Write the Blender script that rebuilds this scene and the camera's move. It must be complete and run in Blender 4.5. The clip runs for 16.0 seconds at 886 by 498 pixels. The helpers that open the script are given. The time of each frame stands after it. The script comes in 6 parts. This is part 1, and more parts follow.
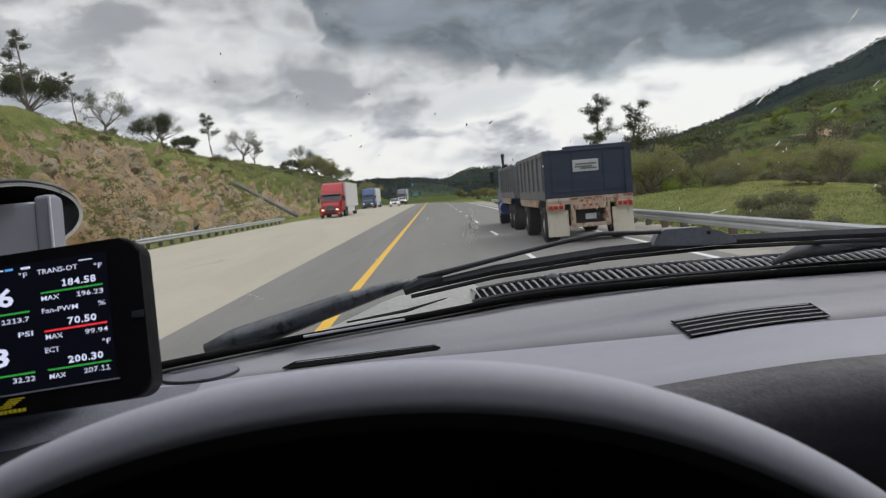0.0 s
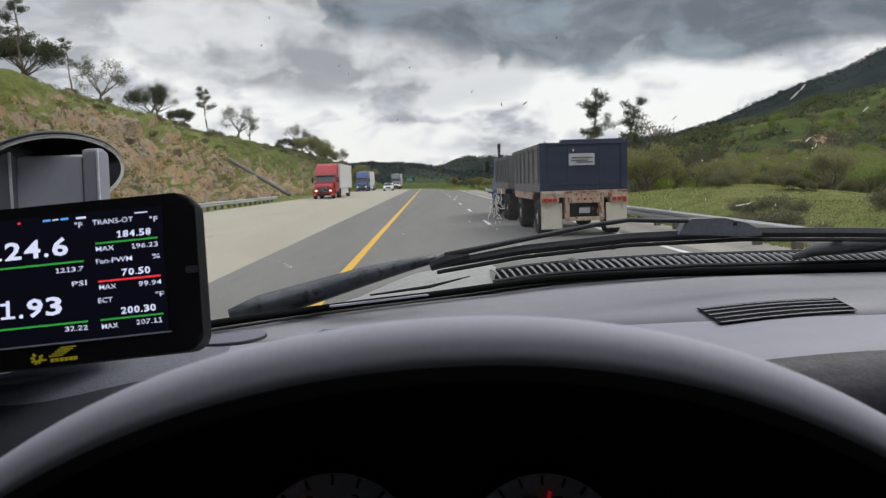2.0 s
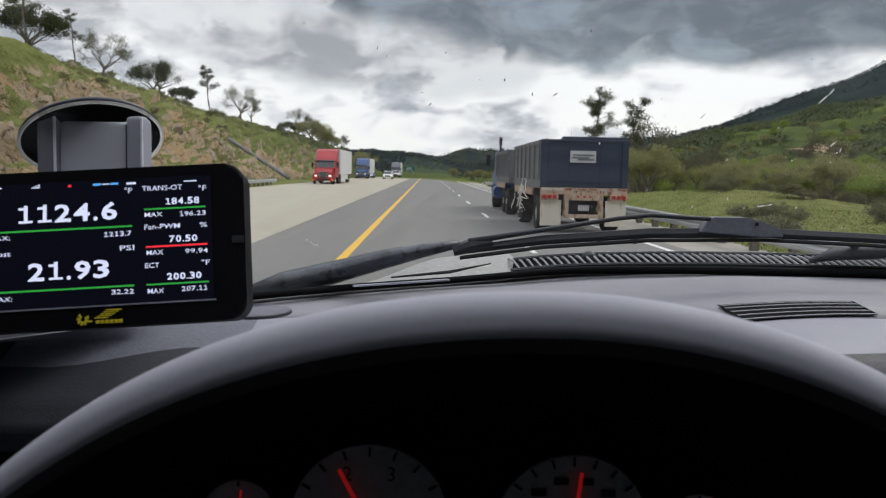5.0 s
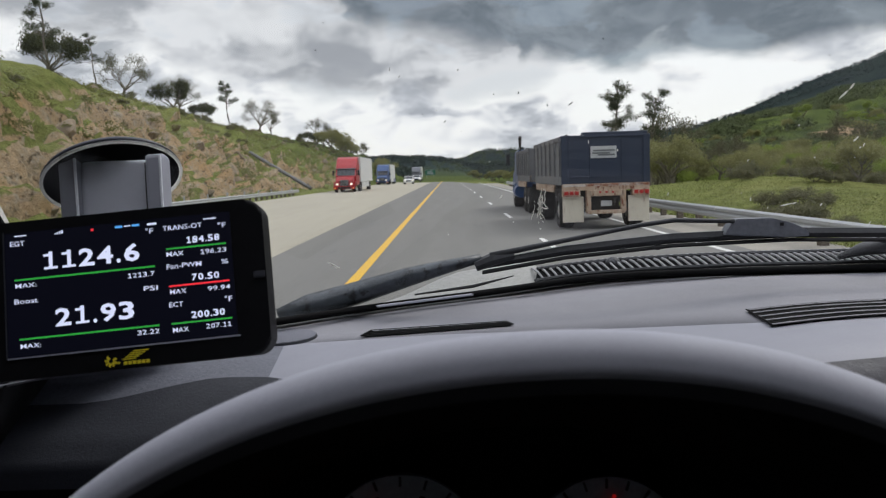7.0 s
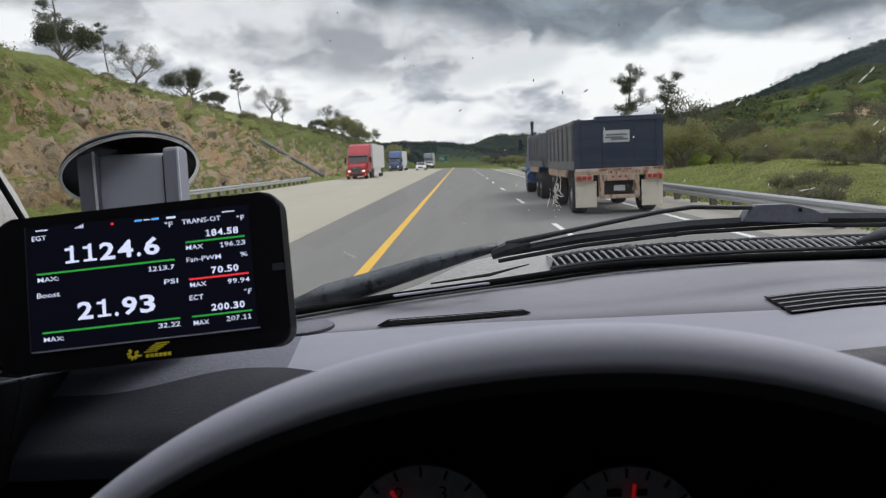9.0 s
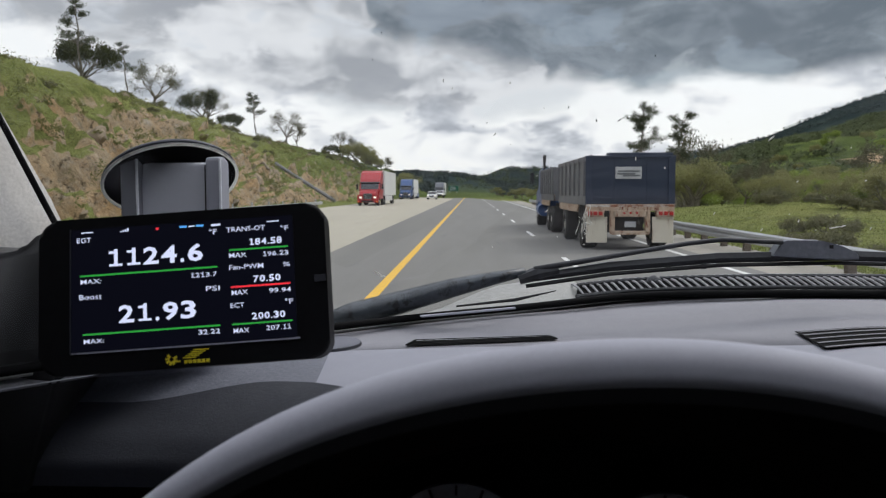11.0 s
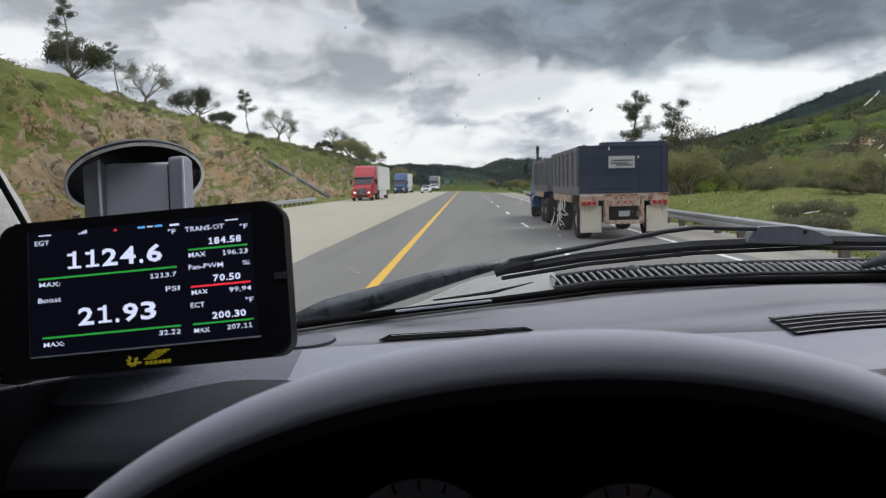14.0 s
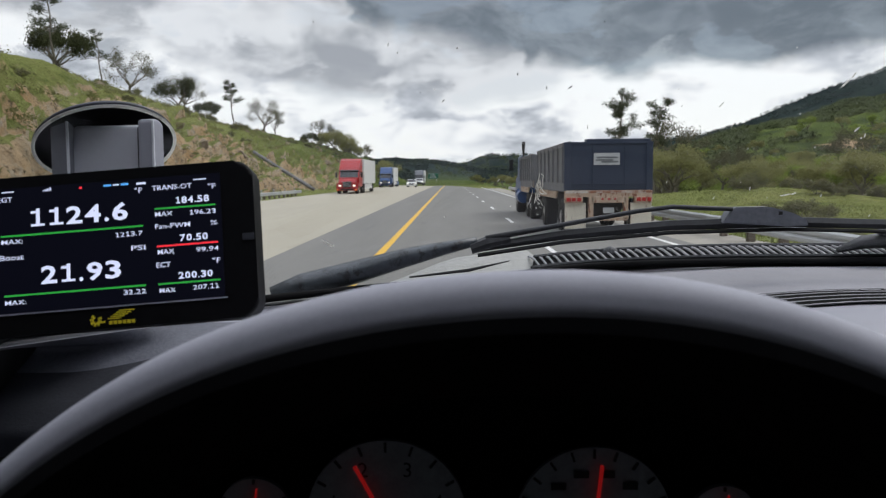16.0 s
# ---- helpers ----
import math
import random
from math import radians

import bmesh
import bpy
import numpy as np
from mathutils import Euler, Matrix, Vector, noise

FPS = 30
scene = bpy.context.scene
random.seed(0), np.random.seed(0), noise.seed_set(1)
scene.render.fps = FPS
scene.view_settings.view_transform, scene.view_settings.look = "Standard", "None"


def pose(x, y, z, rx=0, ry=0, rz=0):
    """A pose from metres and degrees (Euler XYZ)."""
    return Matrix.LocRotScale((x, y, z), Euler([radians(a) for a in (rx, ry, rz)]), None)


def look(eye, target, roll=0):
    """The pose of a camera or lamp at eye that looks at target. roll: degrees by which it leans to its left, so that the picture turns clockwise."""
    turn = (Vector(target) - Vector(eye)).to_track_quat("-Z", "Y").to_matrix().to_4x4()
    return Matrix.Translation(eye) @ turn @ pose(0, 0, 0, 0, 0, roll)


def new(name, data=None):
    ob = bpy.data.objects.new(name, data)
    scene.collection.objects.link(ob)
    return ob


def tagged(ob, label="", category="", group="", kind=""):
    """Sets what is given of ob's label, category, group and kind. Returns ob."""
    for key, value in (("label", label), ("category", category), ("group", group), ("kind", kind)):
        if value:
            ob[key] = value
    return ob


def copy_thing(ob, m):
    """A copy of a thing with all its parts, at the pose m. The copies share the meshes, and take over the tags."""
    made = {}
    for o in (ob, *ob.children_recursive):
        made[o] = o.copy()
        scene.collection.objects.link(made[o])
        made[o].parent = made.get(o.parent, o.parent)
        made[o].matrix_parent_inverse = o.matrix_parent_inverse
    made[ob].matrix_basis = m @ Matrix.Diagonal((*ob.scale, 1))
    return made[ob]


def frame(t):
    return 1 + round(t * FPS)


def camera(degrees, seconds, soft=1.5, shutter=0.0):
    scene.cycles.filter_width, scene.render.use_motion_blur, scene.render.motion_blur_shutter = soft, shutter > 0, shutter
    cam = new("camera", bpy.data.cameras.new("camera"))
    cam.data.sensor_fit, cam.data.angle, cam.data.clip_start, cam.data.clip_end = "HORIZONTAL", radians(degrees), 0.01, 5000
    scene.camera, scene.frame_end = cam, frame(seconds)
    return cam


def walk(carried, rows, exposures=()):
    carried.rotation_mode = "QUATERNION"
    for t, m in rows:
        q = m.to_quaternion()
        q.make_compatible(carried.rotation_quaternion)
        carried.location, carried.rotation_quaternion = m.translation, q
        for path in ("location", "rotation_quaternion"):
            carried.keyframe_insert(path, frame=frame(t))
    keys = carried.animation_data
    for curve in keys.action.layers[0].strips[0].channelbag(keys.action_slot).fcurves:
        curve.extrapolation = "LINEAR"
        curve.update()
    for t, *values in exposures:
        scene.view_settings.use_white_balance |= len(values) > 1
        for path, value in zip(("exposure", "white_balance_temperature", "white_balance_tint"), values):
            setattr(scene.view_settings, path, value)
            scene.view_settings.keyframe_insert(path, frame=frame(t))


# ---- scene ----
cam = camera(59.0, 16.0, soft=1.15)

cam.data.dof.use_dof, cam.data.dof.focus_distance, cam.data.dof.aperture_fstop = True, 0.75, 30.0


def seat(x, y, z, yaw, pitch, roll):
    """The hand-held camera: metres in the cab, degrees to the left, up, and of lean."""
    a, b = radians(yaw), radians(pitch)
    way = Vector((-math.sin(a) * math.cos(b), math.cos(a) * math.cos(b), math.sin(b)))
    return look((x, y, z), Vector((x, y, z)) + way, roll)


ROWS = [
    (0, seat(0.0465, 0.0084, 1.6078, -0.35, -3.99, -4.65)),
    (0.5, seat(0.0411, 0.0046, 1.6139, -0.19, -3.18, -4.61)),
    (1, seat(0.0525, 0.0063, 1.6130, -0.05, -3.38, -4.93)),
    (1.5, seat(0.0469, 0.0054, 1.6108, -0.49, -3.57, -4.02)),
    (2, seat(0.0192, 0.0051, 1.6022, -0.97, -4.97, -1.64)),
    (2.5, seat(0.0050, -0.0002, 1.6010, -1.03, -4.31, 0.51)),
    (3, seat(-0.0000, -0.0063, 1.5946, -0.72, -4.90, 1.51)),
    (3.5, seat(0.0019, -0.0078, 1.5951, -0.08, -5.67, 0.20)),
    (4, seat(0.0018, -0.0102, 1.5999, -0.10, -5.47, 0.57)),
    (4.2, seat(0.0020, -0.0065, 1.5970, -1.28, -5.63, 1.32)),
    (6.3, seat(-0.0074, 0.0017, 1.6111, 0.36, -5.50, -0.54)),
    (6.5, seat(-0.0036, 0.0005, 1.6133, 0.74, -5.29, -1.42)),
    (7, seat(0.0009, 0.0014, 1.6084, 0.54, -5.43, -1.80)),
    (7.5, seat(0.0011, 0.0038, 1.6103, 1.60, -5.83, -2.69)),
    (8, seat(0.0002, 0.0063, 1.6055, 1.06, -6.89, -2.10)),
    (8.5, seat(0.0001, 0.0031, 1.6077, 1.23, -6.37, -2.19)),
    (8.7, seat(-0.0005, 0.0015, 1.6112, 1.56, -6.44, -2.48)),
    (10.8, seat(-0.0116, 0.0034, 1.6002, 1.38, -4.52, -0.10)),
    (11, seat(-0.0164, 0.0003, 1.6056, 2.07, -4.24, -0.14)),
    (11.5, seat(-0.0131, -0.0013, 1.5987, 2.53, -4.63, -0.18)),
    (12, seat(-0.0056, -0.0013, 1.6005, 2.29, -4.83, -0.74)),
    (12.5, seat(0.0000, 0.0000, 1.6000, 2.11, -4.58, -1.00)),
    (13, seat(0.0023, 0.0029, 1.6056, 1.46, -4.54, -1.65)),
    (13.5, seat(-0.0046, 0.0037, 1.5999, 1.35, -5.14, -1.31)),
    (14, seat(-0.0010, 0.0020, 1.6057, 1.75, -4.73, -1.43)),
    (14.5, seat(-0.0010, 0.0051, 1.6038, 1.08, -4.95, -0.98)),
    (15, seat(-0.0014, 0.0012, 1.5989, 1.03, -4.73, -0.50)),
    (15.5, seat(0.0060, 0.0040, 1.5979, 0.56, -4.94, -1.08)),
    (16, seat(0.0048, 0.0040, 1.5918, 0.63, -5.14, -0.50)),
]
walk(cam, ROWS, [(0, -0.02, 6520, 10), (1.5, 0.0, 6480, 10), (4, 0.12, 6420, 10), (6.5, 0.02, 6390, 10), (8, 0.08, 6370, 10), (13, 0.06, 6320, 10), (16, 0.08, 6290, 10)])

# ---- world and sun ----
world = bpy.data.worlds.new("overcast_sky")
scene.world = world
world.use_nodes = True
wt = world.node_tree
wt.nodes.clear()


def wnode(kind, **values):
    n = wt.nodes.new(kind)
    for key, value in values.items():
        n.inputs[key].default_value = value
    return n


def wmath(op, a, b=None, clamp=False):
    n = wt.nodes.new("ShaderNodeMath")
    n.operation, n.use_clamp = op, clamp
    for i, v in enumerate((a, b)):
        if v is None:
            continue
        if isinstance(v, (int, float)):
            n.inputs[i].default_value = v
        else:
            wt.links.new(v, n.inputs[i])
    return n.outputs[0]


def wrange(v, a, b, c=0.0, d=1.0):
    n = wt.nodes.new("ShaderNodeMapRange")
    n.interpolation_type = "SMOOTHSTEP"
    wt.links.new(v, n.inputs[0])
    for i, k in enumerate((a, b, c, d)):
        n.inputs[i + 1].default_value = k
    return n.outputs[0]


def wnoise(vec, scale, detail, rough, distort=0.0):
    n = wnode("ShaderNodeTexNoise", Scale=scale, Detail=detail, Roughness=rough, Distortion=distort)
    wt.links.new(vec, n.inputs["Vector"])
    return n.outputs["Fac"]


def wmix(fac, a, b):
    n = wt.nodes.new("ShaderNodeMix")
    n.data_type = "RGBA"
    wt.links.new(fac, n.inputs["Factor"])
    for i, v in ((6, a), (7, b)):
        if isinstance(v, tuple):
            n.inputs[i].default_value = (*v, 1)
        else:
            wt.links.new(v, n.inputs[i])
    return n.outputs[2]


SUN_UP, SUN_ROUND = radians(46), radians(52)
coords = wnode("ShaderNodeTexCoord")
split = wnode("ShaderNodeSeparateXYZ")
wt.links.new(coords.outputs["Generated"], split.inputs[0])
sx, sy, sz = split.outputs
tall = wmath("MULTIPLY", sz, 1.8)
deck = wnode("ShaderNodeCombineXYZ")
for i, v in enumerate((sx, sy, tall)):
    wt.links.new(v, deck.inputs[i])
deck = deck.outputs[0]
big = wnoise(deck, 3.0, 3, 0.5, 0.2)
mid = wnoise(deck, 6.5, 9, 0.54, 0.22)
fine = wnoise(deck, 17.0, 6, 0.55, 0.15)
# place on a sheet of cloud seen ahead: across and up, as tangents
ahead = wmath("MAXIMUM", sy, 0.2)
across, up = wmath("DIVIDE", sx, ahead), wmath("DIVIDE", sz, ahead)
puffs = wnoise(deck, 13.0, 7, 0.58, 0.35)
wisps = wnoise(deck, 30.0, 6, 0.6, 0.3)


def shifted(v, n, much):
    return wmath("ADD", v, wmath("MULTIPLY", wmath("SUBTRACT", n, 0.5), much))


def underside(heights, raggedness):
    """How far a point lies above the ragged foot of a cloud deck, whose foot is given as (across, up)."""
    n = wt.nodes.new("ShaderNodeValToRGB")
    n.color_ramp.interpolation = "LINEAR"
    wt.links.new(wmath("ADD", wmath("MULTIPLY", shifted(across, puffs, 0.06), 0.7), 0.5), n.inputs[0])
    stops = n.color_ramp.elements
    for i, (u, v) in enumerate(heights):
        e = stops[i] if i < 2 else stops.new(0.5 + 0.7 * u)
        e.position, e.color = 0.5 + 0.7 * u, (2 * v, 2 * v, 2 * v, 1)
    foot = wmath("MULTIPLY", n.outputs[0], 0.5)
    high = shifted(shifted(up, puffs, raggedness), wisps, raggedness * 0.45)
    return wmath("SUBTRACT", high, foot)


def patch(u, v, wide, tall):
    """A soft-edged patch of cloud, broken up by the puffs."""
    p = wmath("DIVIDE", wmath("SUBTRACT", shifted(across, mid, 0.22), u), wide)
    q = wmath("DIVIDE", wmath("SUBTRACT", shifted(up, puffs, 0.10), v), tall)
    return wrange(wmath("ADD", wmath("MULTIPLY", p, p), wmath("MULTIPLY", q, q)), 1.15, 0.25)


# the bright far cloud behind all, with soft grey banks low over the hills
flat_deck = wnode("ShaderNodeCombineXYZ")
for i, v in enumerate((sx, sy, wmath("MULTIPLY", sz, 2.6))):
    wt.links.new(v, flat_deck.inputs[i])
layers = wnoise(flat_deck.outputs[0], 7.5, 8, 0.56, 0.3)
tone = wmath("ADD", wmath("ADD", wmath("MULTIPLY", mid, 0.8), wmath("MULTIPLY", puffs, 1.25)), -0.105)
banks = wmath("MULTIPLY", wrange(layers, 0.43, 0.58), wrange(across, 0.24, 0.02, 0.55, 1.0))
tone = wmath("SUBTRACT", tone, wmath("MULTIPLY", banks, 0.25))
tone = wmath("SUBTRACT", tone, wmath("MULTIPLY", patch(0.055, 0.060, 0.085, 0.030), 0.17))
tone = wmath("ADD", tone, wmath("MULTIPLY", patch(0.27, 0.105, 0.20, 0.055), 0.16))
ramp = wt.nodes.new("ShaderNodeValToRGB")
wt.links.new(tone, ramp.inputs[0])
cr = ramp.color_ramp
cr.elements[0].position, cr.elements[0].color = 0.52, (0.40, 0.42, 0.46, 1)
cr.elements[1].position, cr.elements[1].color = 0.99, (1.01, 1.00, 0.985, 1)
for at, grey in ((0.66, (0.58, 0.60, 0.64, 1)), (0.78, (0.76, 0.77, 0.79, 1))):
    e = cr.elements.new(at)
    e.color = grey
# a grey deck over the left and the middle, lighter where it is thin
second = underside(((-0.70, 0.225), (-0.59, 0.210), (-0.525, 0.203), (-0.453, 0.176), (-0.381, 0.167), (-0.338, 0.141), (-0.273, 0.126), (-0.208, 0.110), (-0.151, 0.096), (-0.080, 0.091), (-0.054, 0.107), (-0.030, 0.090), (0.013, 0.082), (0.062, 0.092), (0.12, 0.100), (0.20, 0.16)), 0.050)
thin = wmath("ADD", wmath("MULTIPLY", puffs, 0.40), wmath("MULTIPLY", mid, 0.60))
thin = wmath("ADD", thin, wmath("MULTIPLY", patch(-0.29, 0.205, 0.12, 0.035), 0.10))
thin = wmath("ADD", thin, wmath("MULTIPLY", patch(0.03, 0.128, 0.13, 0.022), 0.10))
thin = wmath("SUBTRACT", thin, wmath("MULTIPLY", patch(-0.13, 0.125, 0.15, 0.022), 0.05))
thin = wmath("SUBTRACT", thin, wmath("MULTIPLY", patch(-0.50, 0.245, 0.20, 0.030), 0.06))
grey_deck = wmix(wrange(thin, 0.39, 0.61), (0.36, 0.375, 0.405), (0.75, 0.757, 0.775))
clouds = wmix(wmath("MULTIPLY", wrange(second, -0.004, 0.022), 0.92), ramp.outputs[0], grey_deck)
# a small dark bank above the crest
clouds = wmix(wmath("MULTIPLY", patch(-0.49, 0.164, 0.10, 0.017), 0.75), clouds, (0.31, 0.335, 0.375))
# one heavy cloud hangs ahead, with a ragged underside
first_deck = underside(((-0.70, 0.34), (-0.16, 0.30), (-0.133, 0.236), (-0.120, 0.196), (-0.092, 0.184), (-0.028, 0.180), (0.014, 0.167), (0.050, 0.155), (0.080, 0.152), (0.097, 0.133), (0.113, 0.146), (0.134, 0.136), (0.190, 0.126), (0.246, 0.120), (0.262, 0.132), (0.309, 0.138), (0.357, 0.133), (0.40, 0.132), (0.447, 0.145), (0.514, 0.156), (0.70, 0.170)), 0.030)
rolls = wnoise(deck, 8.5, 8, 0.6, 0.6)
under = wmix(wrange(wmath("ADD", wmath("MULTIPLY", rolls, 0.6), wmath("MULTIPLY", puffs, 0.4)), 0.40, 0.62), (0.138, 0.166, 0.197), (0.262, 0.300, 0.338))
under = wmix(wmath("MULTIPLY", patch(0.0, 0.26, 0.15, 0.07), 0.45), under, (0.32, 0.345, 0.385))
under = wmix(wmath("MULTIPLY", patch(0.265, 0.148, 0.03, 0.022), 0.55), under, (0.47, 0.51, 0.54))
heavy = wmath("MULTIPLY", wrange(first_deck, -0.006, 0.020), wrange(sz, 0.55, 0.38))
clouds = wmix(wmath("MULTIPLY", heavy, 0.95), clouds, under)
# overhead the cloud is thin and bright
clouds = wmix(wrange(sz, 0.40, 0.80), clouds, (1.52, 1.54, 1.64))
sky = wnode("ShaderNodeTexSky")
sky.sky_type, sky.sun_disc, sky.sun_elevation, sky.sun_rotation = "NISHITA", False, SUN_UP, SUN_ROUND
dim = wnode("ShaderNodeVectorMath")
dim.operation = "SCALE"
dim.inputs["Scale"].default_value = 0.09
wt.links.new(sky.outputs[0], dim.inputs[0])
cover = wrange(tone, 1.02, 0.90, 0.86, 0.99)
both = wmix(cover, dim.outputs[0], clouds)
back = wnode("ShaderNodeBackground", Strength=1.0)
wt.links.new(both, back.inputs["Color"])
wo = wnode("ShaderNodeOutputWorld")
wt.links.new(back.outputs[0], wo.inputs[0])

sun = new("sun", bpy.data.lights.new("sun", "SUN"))
sun.data.energy, sun.data.angle, sun.data.color = 1.3, radians(22), (1.0, 0.95, 0.88)
sun.matrix_world = look(Vector((math.sin(SUN_ROUND) * math.cos(SUN_UP), math.cos(SUN_ROUND) * math.cos(SUN_UP), math.sin(SUN_UP))) * 50, (0, 0, 0))


# ---- materials ----
def surface(name, colour, rough=0.6, metal=0.0, other=None, scale=6.0, spread=0.5, bump=0.0, grain=60.0, spec=0.5, coords="Object", stretch=None, dirt=None, dirt_amount=0.0, mottle=1.0):
    """Two colours mixed by a coarse noise, a fine grain over them, relief, and a blotchy dirt layer."""
    m = bpy.data.materials.new(name)
    m.use_nodes = True
    t = m.node_tree
    b = t.nodes["Principled BSDF"]
    b.inputs["Roughness"].default_value, b.inputs["Metallic"].default_value = rough, metal
    b.inputs["Specular IOR Level"].default_value = spec
    tc = t.nodes.new("ShaderNodeTexCoord")

    where = tc.outputs[coords]
    if stretch:
        pull = t.nodes.new("ShaderNodeMapping")
        pull.inputs["Scale"].default_value = stretch
        t.links.new(where, pull.inputs[0])
        where = pull.outputs[0]

    def noisy(s, detail=5, r=0.6):
        n = t.nodes.new("ShaderNodeTexNoise")
        n.inputs["Scale"].default_value, n.inputs["Detail"].default_value, n.inputs["Roughness"].default_value = s, detail, r
        t.links.new(where, n.inputs["Vector"])
        return n.outputs["Fac"]

    def span(v, a, c, to0=0.0, to1=1.0):
        n = t.nodes.new("ShaderNodeMapRange")
        t.links.new(v, n.inputs[0])
        for i, k in enumerate((a, c, to0, to1)):
            n.inputs[i + 1].default_value = k
        return n.outputs[0]

    def mixed(f, a, c, kind="MIX"):
        n = t.nodes.new("ShaderNodeMix")
        n.data_type, n.blend_type = "RGBA", kind
        if isinstance(f, float):
            n.inputs[0].default_value = f
        else:
            t.links.new(f, n.inputs[0])
        for i, v in ((6, a), (7, c)):
            if isinstance(v, tuple):
                n.inputs[i].default_value = (*v, 1)
            else:
                t.links.new(v, n.inputs[i])
        return n.outputs[2]

    other = other or tuple(c * 0.72 for c in colour)
    col = mixed(span(noisy(scale), 0.5 - spread / 2, 0.5 + spread / 2), colour, other)
    g = span(noisy(grain, 3, 0.7), 0.3, 0.7, 1 - 0.18 * mottle, 1 + 0.12 * mottle)
    gm = t.nodes.new("ShaderNodeVectorMath")
    gm.operation = "SCALE"
    t.links.new(col, gm.inputs[0])
    t.links.new(g, gm.inputs["Scale"])
    col = gm.outputs[0]
    if dirt:
        col = mixed(span(noisy(scale * 2.3, 8, 0.7), 0.62 - dirt_amount, 0.72 - dirt_amount), col, dirt)
    t.links.new(col, b.inputs["Base Color"])
    t.links.new(span(noisy(scale * 3), 0.3, 0.7, max(rough - 0.08, 0.02), min(rough + 0.08, 1)), b.inputs["Roughness"])
    if bump:
        n = t.nodes.new("ShaderNodeBump")
        n.inputs["Strength"].default_value, n.inputs["Distance"].default_value = bump, 0.4 / grain
        t.links.new(noisy(grain, 4, 0.65), n.inputs["Height"])
        t.links.new(n.outputs[0], b.inputs["Normal"])
    return m


def glowing(name, colour, strength):
    m = bpy.data.materials.new(name)
    m.use_nodes = True
    b = m.node_tree.nodes["Principled BSDF"]
    b.inputs["Base Color"].default_value = (*[c * 0.2 for c in colour], 1)
    b.inputs["Emission Color"].default_value, b.inputs["Emission Strength"].default_value = (*colour, 1), strength
    b.inputs["Specular IOR Level"].default_value, b.inputs["Roughness"].default_value = 0.1, 0.5
    return m


def glass(name, tint=(1, 1, 1), ior=1.45, strongest=0.35):
    m = bpy.data.materials.new(name)
    m.use_nodes = True
    t = m.node_tree
    t.nodes.clear()
    out, mx, tr, gl, fr = (t.nodes.new(k) for k in ("ShaderNodeOutputMaterial", "ShaderNodeMixShader", "ShaderNodeBsdfTransparent", "ShaderNodeBsdfGlossy", "ShaderNodeFresnel"))
    tr.inputs[0].default_value = (*tint, 1)
    gl.inputs["Roughness"].default_value = 0.02
    fr.inputs[0].default_value = ior
    lim = t.nodes.new("ShaderNodeMath")
    lim.operation = "MINIMUM"
    lim.inputs[1].default_value = strongest
    t.links.new(fr.outputs[0], lim.inputs[0])
    t.links.new(lim.outputs[0], mx.inputs[0])
    t.links.new(tr.outputs[0], mx.inputs[1])
    t.links.new(gl.outputs[0], mx.inputs[2])
    t.links.new(mx.outputs[0], out.inputs[0])
    return m


def leafy(name, colour, other):
    """Foliage: two greens by a coarse noise, part of the light passing through."""
    m = surface(name, colour, 0.9, 0, other, 0.6, 0.6, 0, 6, 0.1)
    t = m.node_tree
    mx, tl = t.nodes.new("ShaderNodeMixShader"), t.nodes.new("ShaderNodeBsdfTranslucent")
    tl.inputs[0].default_value = (*[min(c * 1.2, 1) for c in colour], 1)
    mx.inputs[0].default_value = 0.35
    t.links.new(t.nodes["Principled BSDF"].outputs[0], mx.inputs[1])
    t.links.new(tl.outputs[0], mx.inputs[2])
    t.links.new(mx.outputs[0], t.nodes["Material Output"].inputs[0])
    return m


